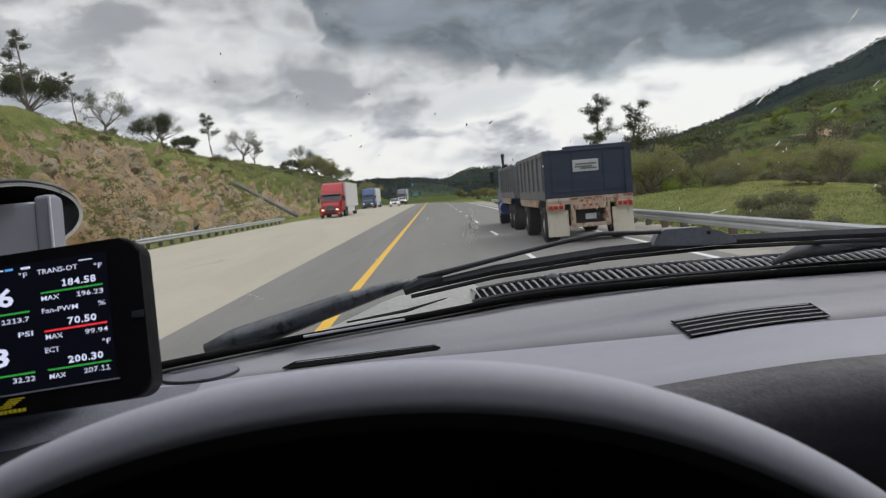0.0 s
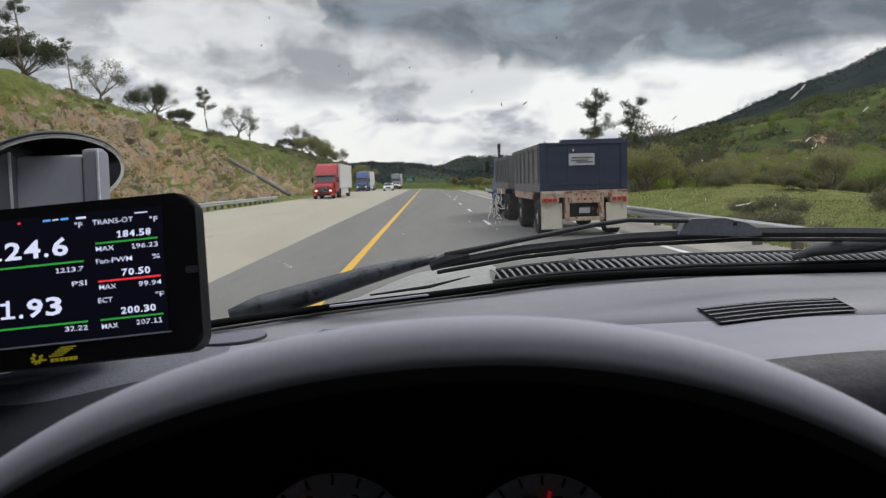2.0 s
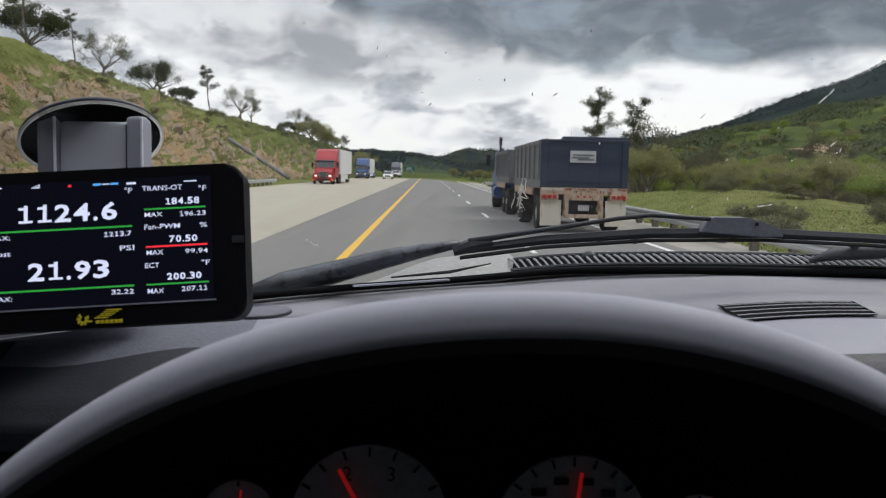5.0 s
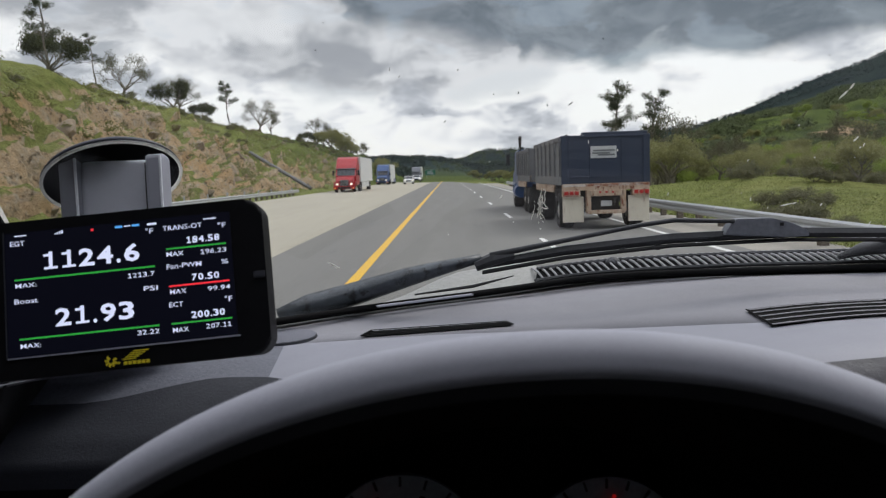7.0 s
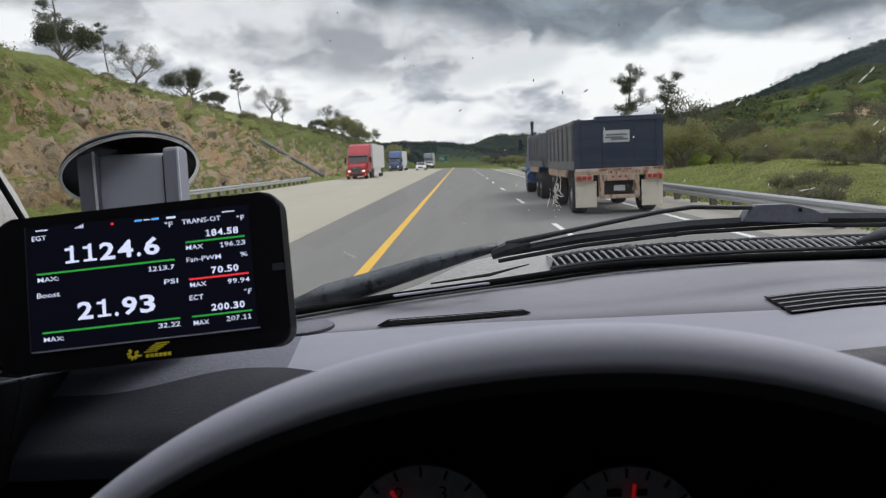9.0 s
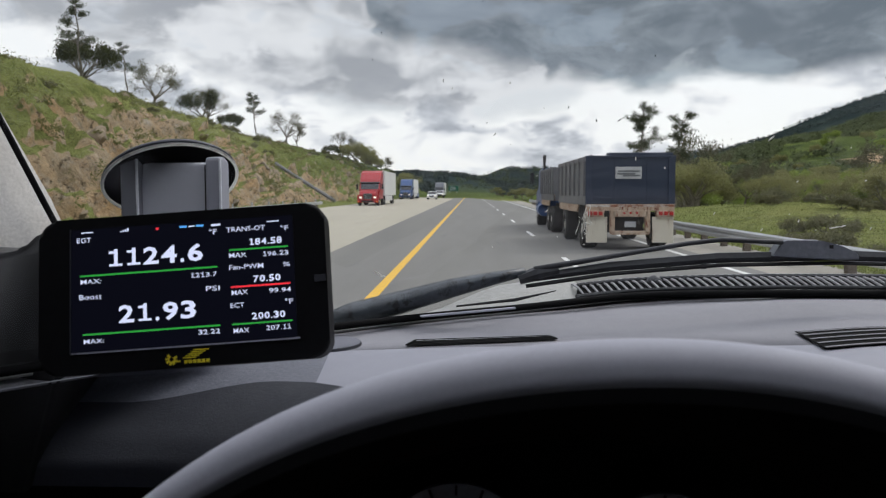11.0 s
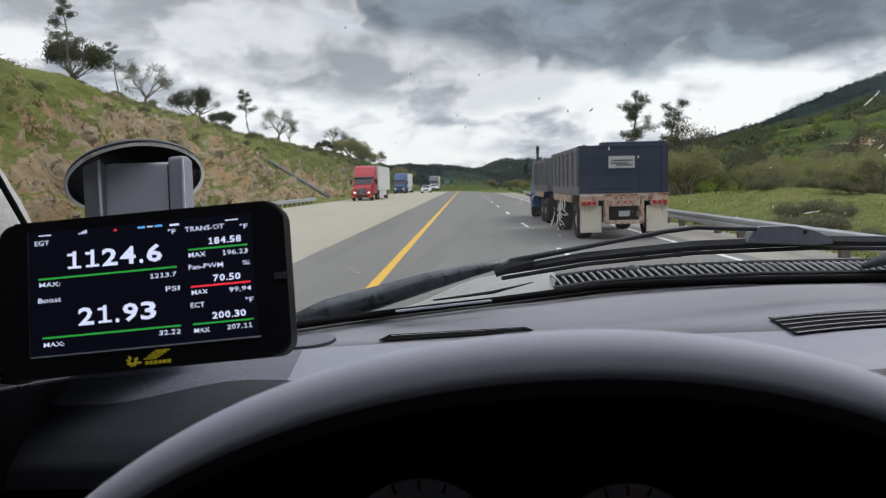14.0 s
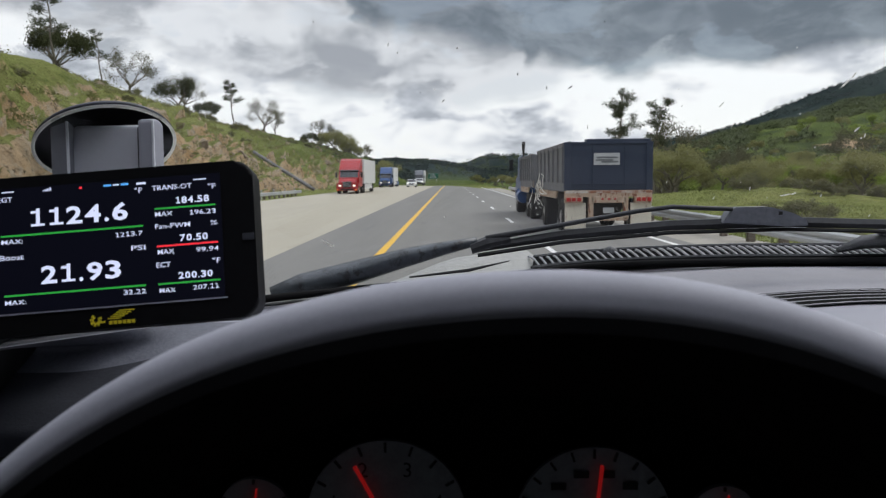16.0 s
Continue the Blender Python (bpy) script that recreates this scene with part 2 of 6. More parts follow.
def land(name):
    """Grass on the gentle ground, stone and bare earth where it is steep, scrub in patches."""
    m = bpy.data.materials.new(name)
    m.use_nodes = True
    t = m.node_tree
    b = t.nodes["Principled BSDF"]
    b.inputs["Roughness"].default_value, b.inputs["Specular IOR Level"].default_value = 1.0, 0.0
    geo, tc = t.nodes.new("ShaderNodeNewGeometry"), t.nodes.new("ShaderNodeTexCoord")

    def noisy(s, detail=6, r=0.6, kind="ShaderNodeTexNoise"):
        n = t.nodes.new(kind)
        n.inputs["Scale"].default_value = s
        if kind == "ShaderNodeTexNoise":
            n.inputs["Detail"].default_value, n.inputs["Roughness"].default_value = detail, r
        t.links.new(tc.outputs["Object"], n.inputs["Vector"])
        return n.outputs[0]

    def span(v, a, c, to0=0.0, to1=1.0):
        n = t.nodes.new("ShaderNodeMapRange")
        t.links.new(v, n.inputs[0])
        for i, k in enumerate((a, c, to0, to1)):
            n.inputs[i + 1].default_value = k
        return n.outputs[0]

    def mixed(f, a, c):
        n = t.nodes.new("ShaderNodeMix")
        n.data_type = "RGBA"
        t.links.new(f, n.inputs[0])
        for i, v in ((6, a), (7, c)):
            if isinstance(v, tuple):
                n.inputs[i].default_value = (*v, 1)
            else:
                t.links.new(v, n.inputs[i])
        return n.outputs[2]

    def maths(op, a, c):
        n = t.nodes.new("ShaderNodeMath")
        n.operation = op
        for i, v in enumerate((a, c)):
            if isinstance(v, float):
                n.inputs[i].default_value = v
            else:
                t.links.new(v, n.inputs[i])
        return n.outputs[0]

    nz = t.nodes.new("ShaderNodeSeparateXYZ")
    t.links.new(geo.outputs["Normal"], nz.inputs[0])
    grass = mixed(span(noisy(0.06), 0.35, 0.65), (0.186, 0.226, 0.066), (0.275, 0.285, 0.104))
    grass = mixed(span(noisy(0.5, 8, 0.7), 0.5, 0.72), grass, (0.085, 0.110, 0.034))
    grass = mixed(span(noisy(2.5, 6, 0.7), 0.56, 0.72), grass, (0.22, 0.20, 0.10))
    grass = mixed(span(noisy(6.0, 5, 0.7), 0.56, 0.66), grass, (0.075, 0.095, 0.032))
    earth = mixed(span(noisy(0.16, 7, 0.65), 0.35, 0.65), (0.47, 0.37, 0.25), (0.54, 0.36, 0.19))
    earth = mixed(span(noisy(0.9, 8, 0.72), 0.50, 0.66), earth, (0.45, 0.40, 0.32))
    earth = mixed(span(noisy(1.7, 8, 0.75), 0.52, 0.64), earth, (0.095, 0.075, 0.05))
    earth = mixed(span(noisy(4.5, 8, 0.75), 0.56, 0.66), earth, (0.52, 0.45, 0.34))
    earth = mixed(span(noisy(0.7, 6, 0.6), 0.60, 0.70), earth, (0.12, 0.14, 0.05))
    steep = maths("ADD", nz.outputs[2], maths("MULTIPLY", maths("SUBTRACT", noisy(0.22, 9, 0.72), 0.5), 0.75))
    # turf covers the top of the cut
    px = t.nodes.new("ShaderNodeSeparateXYZ")
    t.links.new(geo.outputs["Position"], px.inputs[0])
    brink = maths("ADD", px.outputs[0], maths("MULTIPLY", maths("SUBTRACT", noisy(0.035, 4, 0.55), 0.5), 26.0))
    steep = maths("ADD", steep, span(brink, -24.5, -28.5, 0.0, 0.45))
    foot = maths("ADD", px.outputs[0], maths("MULTIPLY", maths("SUBTRACT", noisy(0.2, 4, 0.6), 0.5), 4.0))
    steep = maths("ADD", steep, span(foot, -20.4, -19.0, 0.0, 0.40))
    col = mixed(span(steep, 0.81, 0.91), earth, grass)
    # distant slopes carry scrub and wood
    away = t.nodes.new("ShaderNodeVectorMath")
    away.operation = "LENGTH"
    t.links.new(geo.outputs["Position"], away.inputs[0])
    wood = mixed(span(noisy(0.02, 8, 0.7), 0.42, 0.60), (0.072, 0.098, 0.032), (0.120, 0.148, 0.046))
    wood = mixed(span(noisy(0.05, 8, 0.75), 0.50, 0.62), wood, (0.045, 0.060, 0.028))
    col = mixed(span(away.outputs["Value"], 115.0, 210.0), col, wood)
    # beyond 430 m the blue haze of distance is mixed into the land colour
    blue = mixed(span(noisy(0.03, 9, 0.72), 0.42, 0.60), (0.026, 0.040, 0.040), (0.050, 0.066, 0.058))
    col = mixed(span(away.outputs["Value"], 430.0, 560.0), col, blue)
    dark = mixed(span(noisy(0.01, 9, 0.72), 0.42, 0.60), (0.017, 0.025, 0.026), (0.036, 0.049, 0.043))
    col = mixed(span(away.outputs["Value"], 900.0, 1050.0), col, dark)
    # a bare quarry scar on the foothill
    scar = t.nodes.new("ShaderNodeVectorMath")
    scar.operation = "DISTANCE"
    scar.inputs[1].default_value = (143.0, 262.0, 12.0)
    t.links.new(geo.outputs["Position"], scar.inputs[0])
    torn = maths("ADD", scar.outputs["Value"], maths("MULTIPLY", noisy(0.06, 6, 0.6), 34.0))
    col = mixed(span(torn, 35.0, 32.5), col, (0.40, 0.29, 0.18))
    t.links.new(col, b.inputs["Base Color"])
    bp = t.nodes.new("ShaderNodeBump")
    bp.inputs["Strength"].default_value, bp.inputs["Distance"].default_value = 1.0, 0.9
    t.links.new(noisy(1.1, 9, 0.72), bp.inputs["Height"])
    t.links.new(bp.outputs[0], b.inputs["Normal"])
    return m


M = {}
M["land"] = land("grass_and_rock")
M["asphalt"] = surface("worn_asphalt", (0.176, 0.172, 0.158), 0.9, 0, (0.142, 0.139, 0.130), 0.7, 0.5, 0.12, 30, 0.3, mottle=0.5, stretch=(1, 0.08, 1), dirt=(0.120, 0.120, 0.118), dirt_amount=0.03)
M["concrete"] = surface("pale_concrete", (0.375, 0.348, 0.278), 0.9, 0, (0.325, 0.302, 0.244), 0.5, 0.5, 0.3, 25, 0.2, stretch=(1, 0.15, 1), dirt=(0.285, 0.262, 0.215), dirt_amount=0.03, mottle=0.4)
M["shoulder"] = surface("gravel_shoulder", (0.33, 0.31, 0.27), 0.95, 0, (0.26, 0.245, 0.21), 1.0, 0.6, 0.6, 45, 0.2)
M["yellow"] = surface("yellow_road_paint", (0.66, 0.39, 0.025), 0.7, 0, (0.60, 0.35, 0.03), 2.0, 0.6, 0.2, 50, dirt=(0.30, 0.25, 0.14), dirt_amount=-0.02)
M["white_paint"] = surface("white_road_paint", (0.70, 0.70, 0.68), 0.7, 0, (0.55, 0.55, 0.53), 3.0, 0.6, 0.2, 50, dirt=(0.30, 0.30, 0.29), dirt_amount=-0.02)
M["pipe"] = surface("dull_pipe_steel", (0.20, 0.20, 0.205), 0.7, 0.2, (0.15, 0.145, 0.14), 2, 0.6, 0.1, 30)
M["galv"] = surface("galvanised_steel", (0.50, 0.51, 0.52), 0.5, 0.35, (0.40, 0.41, 0.42), 1.2, 0.6, 0.1, 30)
M["post_wood"] = surface("weathered_post", (0.16, 0.13, 0.10), 0.9, 0, None, 3, 0.6, 0.3, 30)
M["dash"] = surface("grey_dash_plastic", (0.240, 0.238, 0.262), 0.60, 0, (0.226, 0.224, 0.246), 9, 0.6, 0.35, 900, 0.35, dirt=(0.255, 0.252, 0.275), dirt_amount=-0.05)
# lighter copy of the dash grey: the light the roll catches is coloured in
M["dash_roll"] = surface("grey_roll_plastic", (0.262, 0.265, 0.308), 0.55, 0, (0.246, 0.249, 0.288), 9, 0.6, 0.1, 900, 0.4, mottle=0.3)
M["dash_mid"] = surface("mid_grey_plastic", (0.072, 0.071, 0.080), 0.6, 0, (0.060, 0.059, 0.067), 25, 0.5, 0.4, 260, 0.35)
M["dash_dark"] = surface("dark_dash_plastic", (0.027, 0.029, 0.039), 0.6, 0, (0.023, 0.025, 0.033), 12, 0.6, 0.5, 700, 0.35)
M["hood_vinyl"] = surface("grey_soft_vinyl", (0.385, 0.390, 0.450), 0.7, 0, (0.36, 0.365, 0.42), 12, 0.6, 0.05, 700, 0.25, mottle=0.3)
M["hood_edge_shade"] = surface("shaded_soft_vinyl", (0.045, 0.045, 0.052), 0.9, 0, (0.038, 0.038, 0.045), 12, 0.6, 0.03, 800, 0.3, mottle=0.15)
M["black"] = surface("black_plastic", (0.012, 0.012, 0.013), 0.5, 0, (0.016, 0.016, 0.017), 30, 0.6, 0.15, 500, 0.4)
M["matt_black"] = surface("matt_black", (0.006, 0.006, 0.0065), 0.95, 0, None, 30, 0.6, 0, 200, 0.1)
M["rubber"] = surface("black_rubber", (0.018, 0.018, 0.019), 0.7, 0, (0.03, 0.03, 0.031), 20, 0.6, 0.2, 300, 0.3)
M["wiper"] = surface("faded_black_metal", (0.045, 0.047, 0.052), 0.5, 0.1, (0.030, 0.031, 0.035), 18, 0.6, 0.15, 260, 0.4)
M["wiper_wet"] = surface("wet_blade_cover", (0.070, 0.082, 0.095), 0.4, 0.1, (0.036, 0.042, 0.050), 45, 0.3, 0.3, 160, 0.5, dirt=(0.010, 0.011, 0.013), dirt_amount=0.10)
M["wiper_grey"] = surface("faded_grey_cap", (0.165, 0.175, 0.20), 0.6, 0, (0.14, 0.148, 0.17), 30, 0.6, 0.15, 300)
M["cup_grey"] = surface("grey_mount_plastic", (0.33, 0.335, 0.385), 0.5, 0, (0.31, 0.315, 0.36), 20, 0.6, 0.02, 400, 0.4, mottle=0.1)
# lighter copy for the arm's back: light falling on it is put into the colour
M["mount_lit"] = surface("lit_mount_plastic", (0.56, 0.57, 0.63), 0.5, 0, (0.53, 0.54, 0.60), 20, 0.6, 0.02, 400, 0.4, mottle=0.1)
M["flange"] = surface("dark_rubber_flange", (0.030, 0.033, 0.048), 0.4, 0, (0.026, 0.028, 0.040), 20, 0.6, 0, 400, 0.5, mottle=0.1)
# darker copy for the left rib: its shade is put into the colour
M["rib_shaded"] = surface("shaded_grey_rib", (0.20, 0.204, 0.235), 0.45, 0, (0.18, 0.184, 0.212), 20, 0.6, 0.02, 400, 0.4, mottle=0.1)
M["grille_grey"] = surface("dusty_grey_slat", (0.40, 0.40, 0.41), 0.6, 0, (0.24, 0.24, 0.25), 40, 0.6, 0.05, 400, 0.3)
M["dash_end_shade"] = surface("shaded_end_grey", (0.150, 0.156, 0.186), 0.6, 0, (0.135, 0.141, 0.168), 14, 0.6, 0.5, 500, 0.3)
M["chrome"] = surface("bright_rim", (0.85, 0.87, 0.92), 0.35, 0.0, None, 10, 0.6, 0, 200)
M["glossy_black"] = surface("glossy_black_plastic", (0.005, 0.005, 0.006), 0.5, 0, (0.007, 0.007, 0.008), 20, 0.6, 0, 200, 0.1)
M["trim"] = surface("pale_pillar_trim", (0.58, 0.56, 0.54), 0.8, 0, (0.54, 0.52, 0.50), 10, 0.6, 0.3, 500, 0.2)
M["cloth"] = surface("dark_headliner_cloth", (0.24, 0.24, 0.245), 0.95, 0, None, 8, 0.6, 0.3, 400, 0.1)
M["cowl"] = surface("silver_body_paint", (0.30, 0.30, 0.285), 0.5, 0.1, (0.27, 0.27, 0.255), 8, 0.6, 0, 200, 0.4)
M["windshield"] = glass("windshield_glass", (0.98, 0.99, 0.985), 1.40, 0.06)
M["car_glass"] = surface("dark_car_glass", (0.02, 0.024, 0.03), 0.12, 0, None, 3, 0.6, 0, 50, 0.6)
M["splat"] = surface("dried_splatter", (0.80, 0.79, 0.75), 0.8, 0, None, 300, 0.6, 0, 900)
M["clear_edge"] = surface("clear_plastic_edge", (0.85, 0.87, 0.92), 0.3, 0.0, None, 10, 0.6, 0, 200)
for _name in ("splat", "clear_edge"):
    _t = M[_name].node_tree
    _mx, _tl = _t.nodes.new("ShaderNodeMixShader"), _t.nodes.new("ShaderNodeBsdfTranslucent")
    _tl.inputs[0].default_value = (0.85, 0.84, 0.80, 1)
    _mx.inputs[0].default_value = 0.6
    _t.links.new(_t.nodes["Principled BSDF"].outputs[0], _mx.inputs[1])
    _t.links.new(_tl.outputs[0], _mx.inputs[2])
    _t.links.new(_mx.outputs[0], _t.nodes["Material Output"].inputs[0])
_b = M["clear_edge"].node_tree.nodes["Principled BSDF"]
_b.inputs["Transmission Weight"].default_value, _b.inputs["IOR"].default_value = 0.85, 1.45
M["speck"] = surface("dark_speck", (0.05, 0.05, 0.05), 0.9, 0, None, 300, 0.6, 0, 900)
M["screen"] = glowing("lcd_backlight", (0.0022, 0.0024, 0.0055), 1.0)
M["lcd_white"] = glowing("lcd_white", (0.64, 0.68, 0.88), 1.0)
M["lcd_green"] = glowing("lcd_green", (0.03, 0.30, 0.045), 1.0)
M["lcd_red"] = glowing("lcd_red", (0.72, 0.035, 0.05), 1.0)
M["lcd_blue"] = glowing("lcd_blue", (0.10, 0.36, 0.80), 1.0)
M["logo_yellow"] = surface("yellow_print", (0.90, 0.76, 0.03), 0.5, 0, None, 60, 0.6, 0, 500)
M["dial"] = surface("pale_dial", (0.36, 0.385, 0.42), 0.6, 0, None, 20, 0.6, 0, 300)
M["needle"] = glowing("red_needle", (0.42, 0.012, 0.012), 0.30)
M["navy"] = surface("navy_truck_paint", (0.022, 0.034, 0.064), 0.55, 0.0, (0.034, 0.046, 0.076), 0.8, 0.6, 0.1, 30, 0.4, dirt=(0.060, 0.064, 0.074), dirt_amount=-0.01)
M["box_grey"] = surface("dusty_box_side", (0.20, 0.20, 0.205), 0.65, 0.1, (0.135, 0.138, 0.150), 1.2, 0.6, 0.1, 30, 0.3, dirt=(0.20, 0.185, 0.165), dirt_amount=0.02)
M["rusty"] = surface("rusty_cream_paint", (0.60, 0.50, 0.39), 0.75, 0, (0.42, 0.28, 0.19), 3.5, 0.5, 0.2, 40, 0.2, stretch=(1, 1, 0.6), dirt=(0.19, 0.065, 0.035), dirt_amount=0.10)
M["scuffed"] = surface("scuffed_pale_paint", (0.60, 0.55, 0.49), 0.75, 0, (0.30, 0.13, 0.08), 4.5, 0.25, 0.2, 40, 0.2, dirt=(0.16, 0.05, 0.03), dirt_amount=0.07)
M["flap"] = surface("cream_mudflap", (0.72, 0.67, 0.56), 0.7, 0, (0.64, 0.58, 0.47), 2.0, 0.6, 0.1, 40, 0.2, dirt=(0.30, 0.20, 0.13), dirt_amount=0.05, stretch=(3, 1, 0.7))
M["under"] = surface("grimy_chassis", (0.035, 0.033, 0.032), 0.8, 0, (0.06, 0.052, 0.045), 3, 0.6, 0.1, 40, 0.2)
M["tyre"] = surface("tyre_rubber", (0.028, 0.028, 0.028), 0.85, 0, (0.045, 0.043, 0.04), 5, 0.6, 0.2, 60, 0.2)
M["rim"] = surface("dusty_wheel_rim", (0.52, 0.51, 0.48), 0.55, 0.15, (0.36, 0.34, 0.31), 6, 0.6, 0, 60)
M["tail_red"] = surface("red_lamp_lens", (0.52, 0.022, 0.018), 0.3, 0, (0.36, 0.016, 0.013), 12, 0.6, 0, 60)
M["cab_blue"] = surface("blue_cab_paint", (0.022, 0.075, 0.22), 0.35, 0, (0.02, 0.06, 0.18), 1, 0.6, 0, 40)
M["cab_red"] = surface("red_cab_paint", (0.40, 0.010, 0.014), 0.35, 0, (0.34, 0.009, 0.012), 1, 0.6, 0, 40)
M["cab_grey"] = surface("grey_cab_paint", (0.13, 0.14, 0.16), 0.35, 0.2, None, 1, 0.6, 0, 40)
M["van_white"] = surface("white_trailer_skin", (0.70, 0.70, 0.69), 0.55, 0, (0.62, 0.62, 0.61), 0.7, 0.6, 0, 30)
M["car_white"] = surface("white_car_paint", (0.76, 0.76, 0.76), 0.3, 0, None, 1, 0.6, 0, 40)
M["lamp"] = glowing("lit_headlight", (1.0, 0.90, 0.75), 1.1)
M["amber"] = glowing("amber_marker", (1.0, 0.35, 0.06), 1.2)
M["sign_white"] = surface("white_sign_face", (0.62, 0.63, 0.64), 0.6, 0, None, 4, 0.6, 0, 60)
M["sign_grey"] = surface("grey_sign_print", (0.18, 0.19, 0.20), 0.6, 0, None, 4, 0.6, 0, 60)
M["sign_green"] = surface("green_road_sign", (0.01, 0.16, 0.09), 0.5, 0, None, 4, 0.6, 0, 60)
M["bark"] = surface("grey_bark", (0.20, 0.18, 0.14), 0.95, 0, (0.15, 0.13, 0.10), 4, 0.6, 0.5, 30, 0.1)
M["pine"] = leafy("pine_needles", (0.072, 0.084, 0.050), (0.095, 0.105, 0.060))
M["oak"] = leafy("budding_oak_leaves", (0.255, 0.246, 0.108), (0.195, 0.205, 0.082))
M["dark_twigs"] = leafy("dark_twigs_and_buds", (0.115, 0.110, 0.066), (0.085, 0.090, 0.05))
M["spring"] = leafy("fresh_green_leaves", (0.230, 0.290, 0.066), (0.180, 0.230, 0.056))
M["brush"] = leafy("grey_brush", (0.170, 0.160, 0.092), (0.120, 0.130, 0.060))
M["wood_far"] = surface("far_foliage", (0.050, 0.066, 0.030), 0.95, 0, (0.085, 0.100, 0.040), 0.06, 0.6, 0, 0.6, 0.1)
# far foliage with the blue haze of distance put into its colour
M["wood_blue"] = surface("haze_tinted_far_wood", (0.022, 0.034, 0.033), 0.95, 0, (0.040, 0.054, 0.046), 0.05, 0.6, 0, 0.5, 0.1)
M["grass"] = surface("long_grass", (0.195, 0.240, 0.070), 0.95, 0, (0.27, 0.28, 0.105), 0.4, 0.6, 0, 4, 0.1)
M["live_oak"] = leafy("dark_oak_leaves", (0.062, 0.070, 0.034), (0.085, 0.092, 0.042))
M["scrub"] = leafy("low_scrub", (0.16, 0.18, 0.06), (0.21, 0.17, 0.09))
M["boulder"] = surface("weathered_granite", (0.30, 0.235, 0.165), 0.95, 0, (0.21, 0.175, 0.13), 0.7, 0.6, 0.6, 5, 0.1, dirt=(0.13, 0.11, 0.085), dirt_amount=0.02)


# ---- mesh helpers ----
def part(name, bm, material, parent=None, label="", smooth=False):
    data = bpy.data.meshes.new(name)
    bm.to_mesh(data)
    bm.free()
    data.materials.append(M[material])
    if smooth:
        data.shade_smooth()
    ob = new(name, data)
    if parent:
        ob.parent = parent
    if label:
        ob["label"] = label
    return ob


def thing(name, x=0.0, y=0.0, z=0.0, label="", category="", group="", kind=""):
    ob = new(name)
    ob.matrix_world = pose(x, y, z)
    ob.empty_display_size = 0.1
    return tagged(ob, label, category, group, kind)


def box(bm, x0, x1, y0, y1, z0, z1, bevel=0.0, turn=None):
    made = bmesh.ops.create_cube(bm, size=1.0)["verts"]
    for v in made:
        v.co = Vector(((x0 + x1) / 2 + v.co.x * (x1 - x0), (y0 + y1) / 2 + v.co.y * (y1 - y0), (z0 + z1) / 2 + v.co.z * (z1 - z0)))
    if turn:
        bmesh.ops.transform(bm, matrix=turn, verts=made)
    if bevel:
        edges = list({e for v in made for e in v.link_edges})
        bmesh.ops.bevel(bm, geom=edges, offset=bevel, segments=2, affect="EDGES", profile=0.6)
    return bm


def cube(*a, **k):
    return box(bmesh.new(), *a, **k)


def prism(bm, outline, x0, x1, bevel=0.0):
    """An outline in (y, z), drawn out from x0 to x1."""
    a = [bm.verts.new((x0, y, z)) for y, z in outline]
    b = [bm.verts.new((x1, y, z)) for y, z in outline]
    n = len(a)
    bm.faces.new(a)
    bm.faces.new(b[::-1])
    for i in range(n):
        bm.faces.new((a[i], b[i], b[(i + 1) % n], a[(i + 1) % n]))
    bmesh.ops.recalc_face_normals(bm, faces=bm.faces)
    if bevel:
        bmesh.ops.bevel(bm, geom=list({e for v in a + b for e in v.link_edges}), offset=bevel, segments=2, affect="EDGES", profile=0.6)
    return bm


def tube(bm, path, radii, sides=8, squash=1.0):
    """A round bar along a path; squash flattens it upwards."""
    path = [Vector(p) for p in path]
    if isinstance(radii, (int, float)):
        radii = [radii] * len(path)
    rings = []
    for i, p in enumerate(path):
        way = (path[min(i + 1, len(path) - 1)] - path[max(i - 1, 0)]).normalized()
        side = way.cross(Vector((0, 0, 1)))
        side = side.normalized() if side.length > 1e-4 else Vector((1, 0, 0))
        top = side.cross(way).normalized() * squash
        rings.append([bm.verts.new(p + radii[i] * (math.cos(k * math.tau / sides) * side + math.sin(k * math.tau / sides) * top)) for k in range(sides)])
    for a, b in zip(rings, rings[1:]):
        for k in range(sides):
            bm.faces.new((a[k], a[(k + 1) % sides], b[(k + 1) % sides], b[k]))
    bm.faces.new(rings[0][::-1])
    bm.faces.new(rings[-1])
    return bm


def wheel_at(parent, x, y, r=0.5, wide=0.28, rim="rim"):
    """A wheel whose axle runs across the road."""
    bm = bmesh.new()
    prof = [(r * 0.55, -wide / 2), (r * 0.9, -wide / 2), (r, -wide * 0.36), (r, wide * 0.36), (r * 0.9, wide / 2), (r * 0.55, wide / 2)]
    n = 24
    rings = [[bm.verts.new((d, a * math.cos(k * math.tau / n), a * math.sin(k * math.tau / n))) for a, d in prof] for k in range(n)]
    for i in range(n):
        for j in range(len(prof)):
            jj = (j + 1) % len(prof)
            bm.faces.new((rings[i][j], rings[i][jj], rings[(i + 1) % n][jj], rings[(i + 1) % n][j]))
    hub = new("wheel")
    hub.parent = parent
    hub.location = (x, y, r)
    part("tyre", bm, "tyre", hub, smooth=False)
    bm = bmesh.new()
    bmesh.ops.create_cone(bm, cap_ends=True, segments=20, radius1=r * 0.56, radius2=r * 0.5, depth=wide * 0.8, matrix=Matrix.Rotation(radians(90), 4, "Y"))
    bmesh.ops.create_cone(bm, cap_ends=True, segments=12, radius1=r * 0.2, radius2=r * 0.16, depth=wide * 0.98, matrix=Matrix.Rotation(radians(90), 4, "Y"))
    part("rim", bm, rim, hub)
    return hub


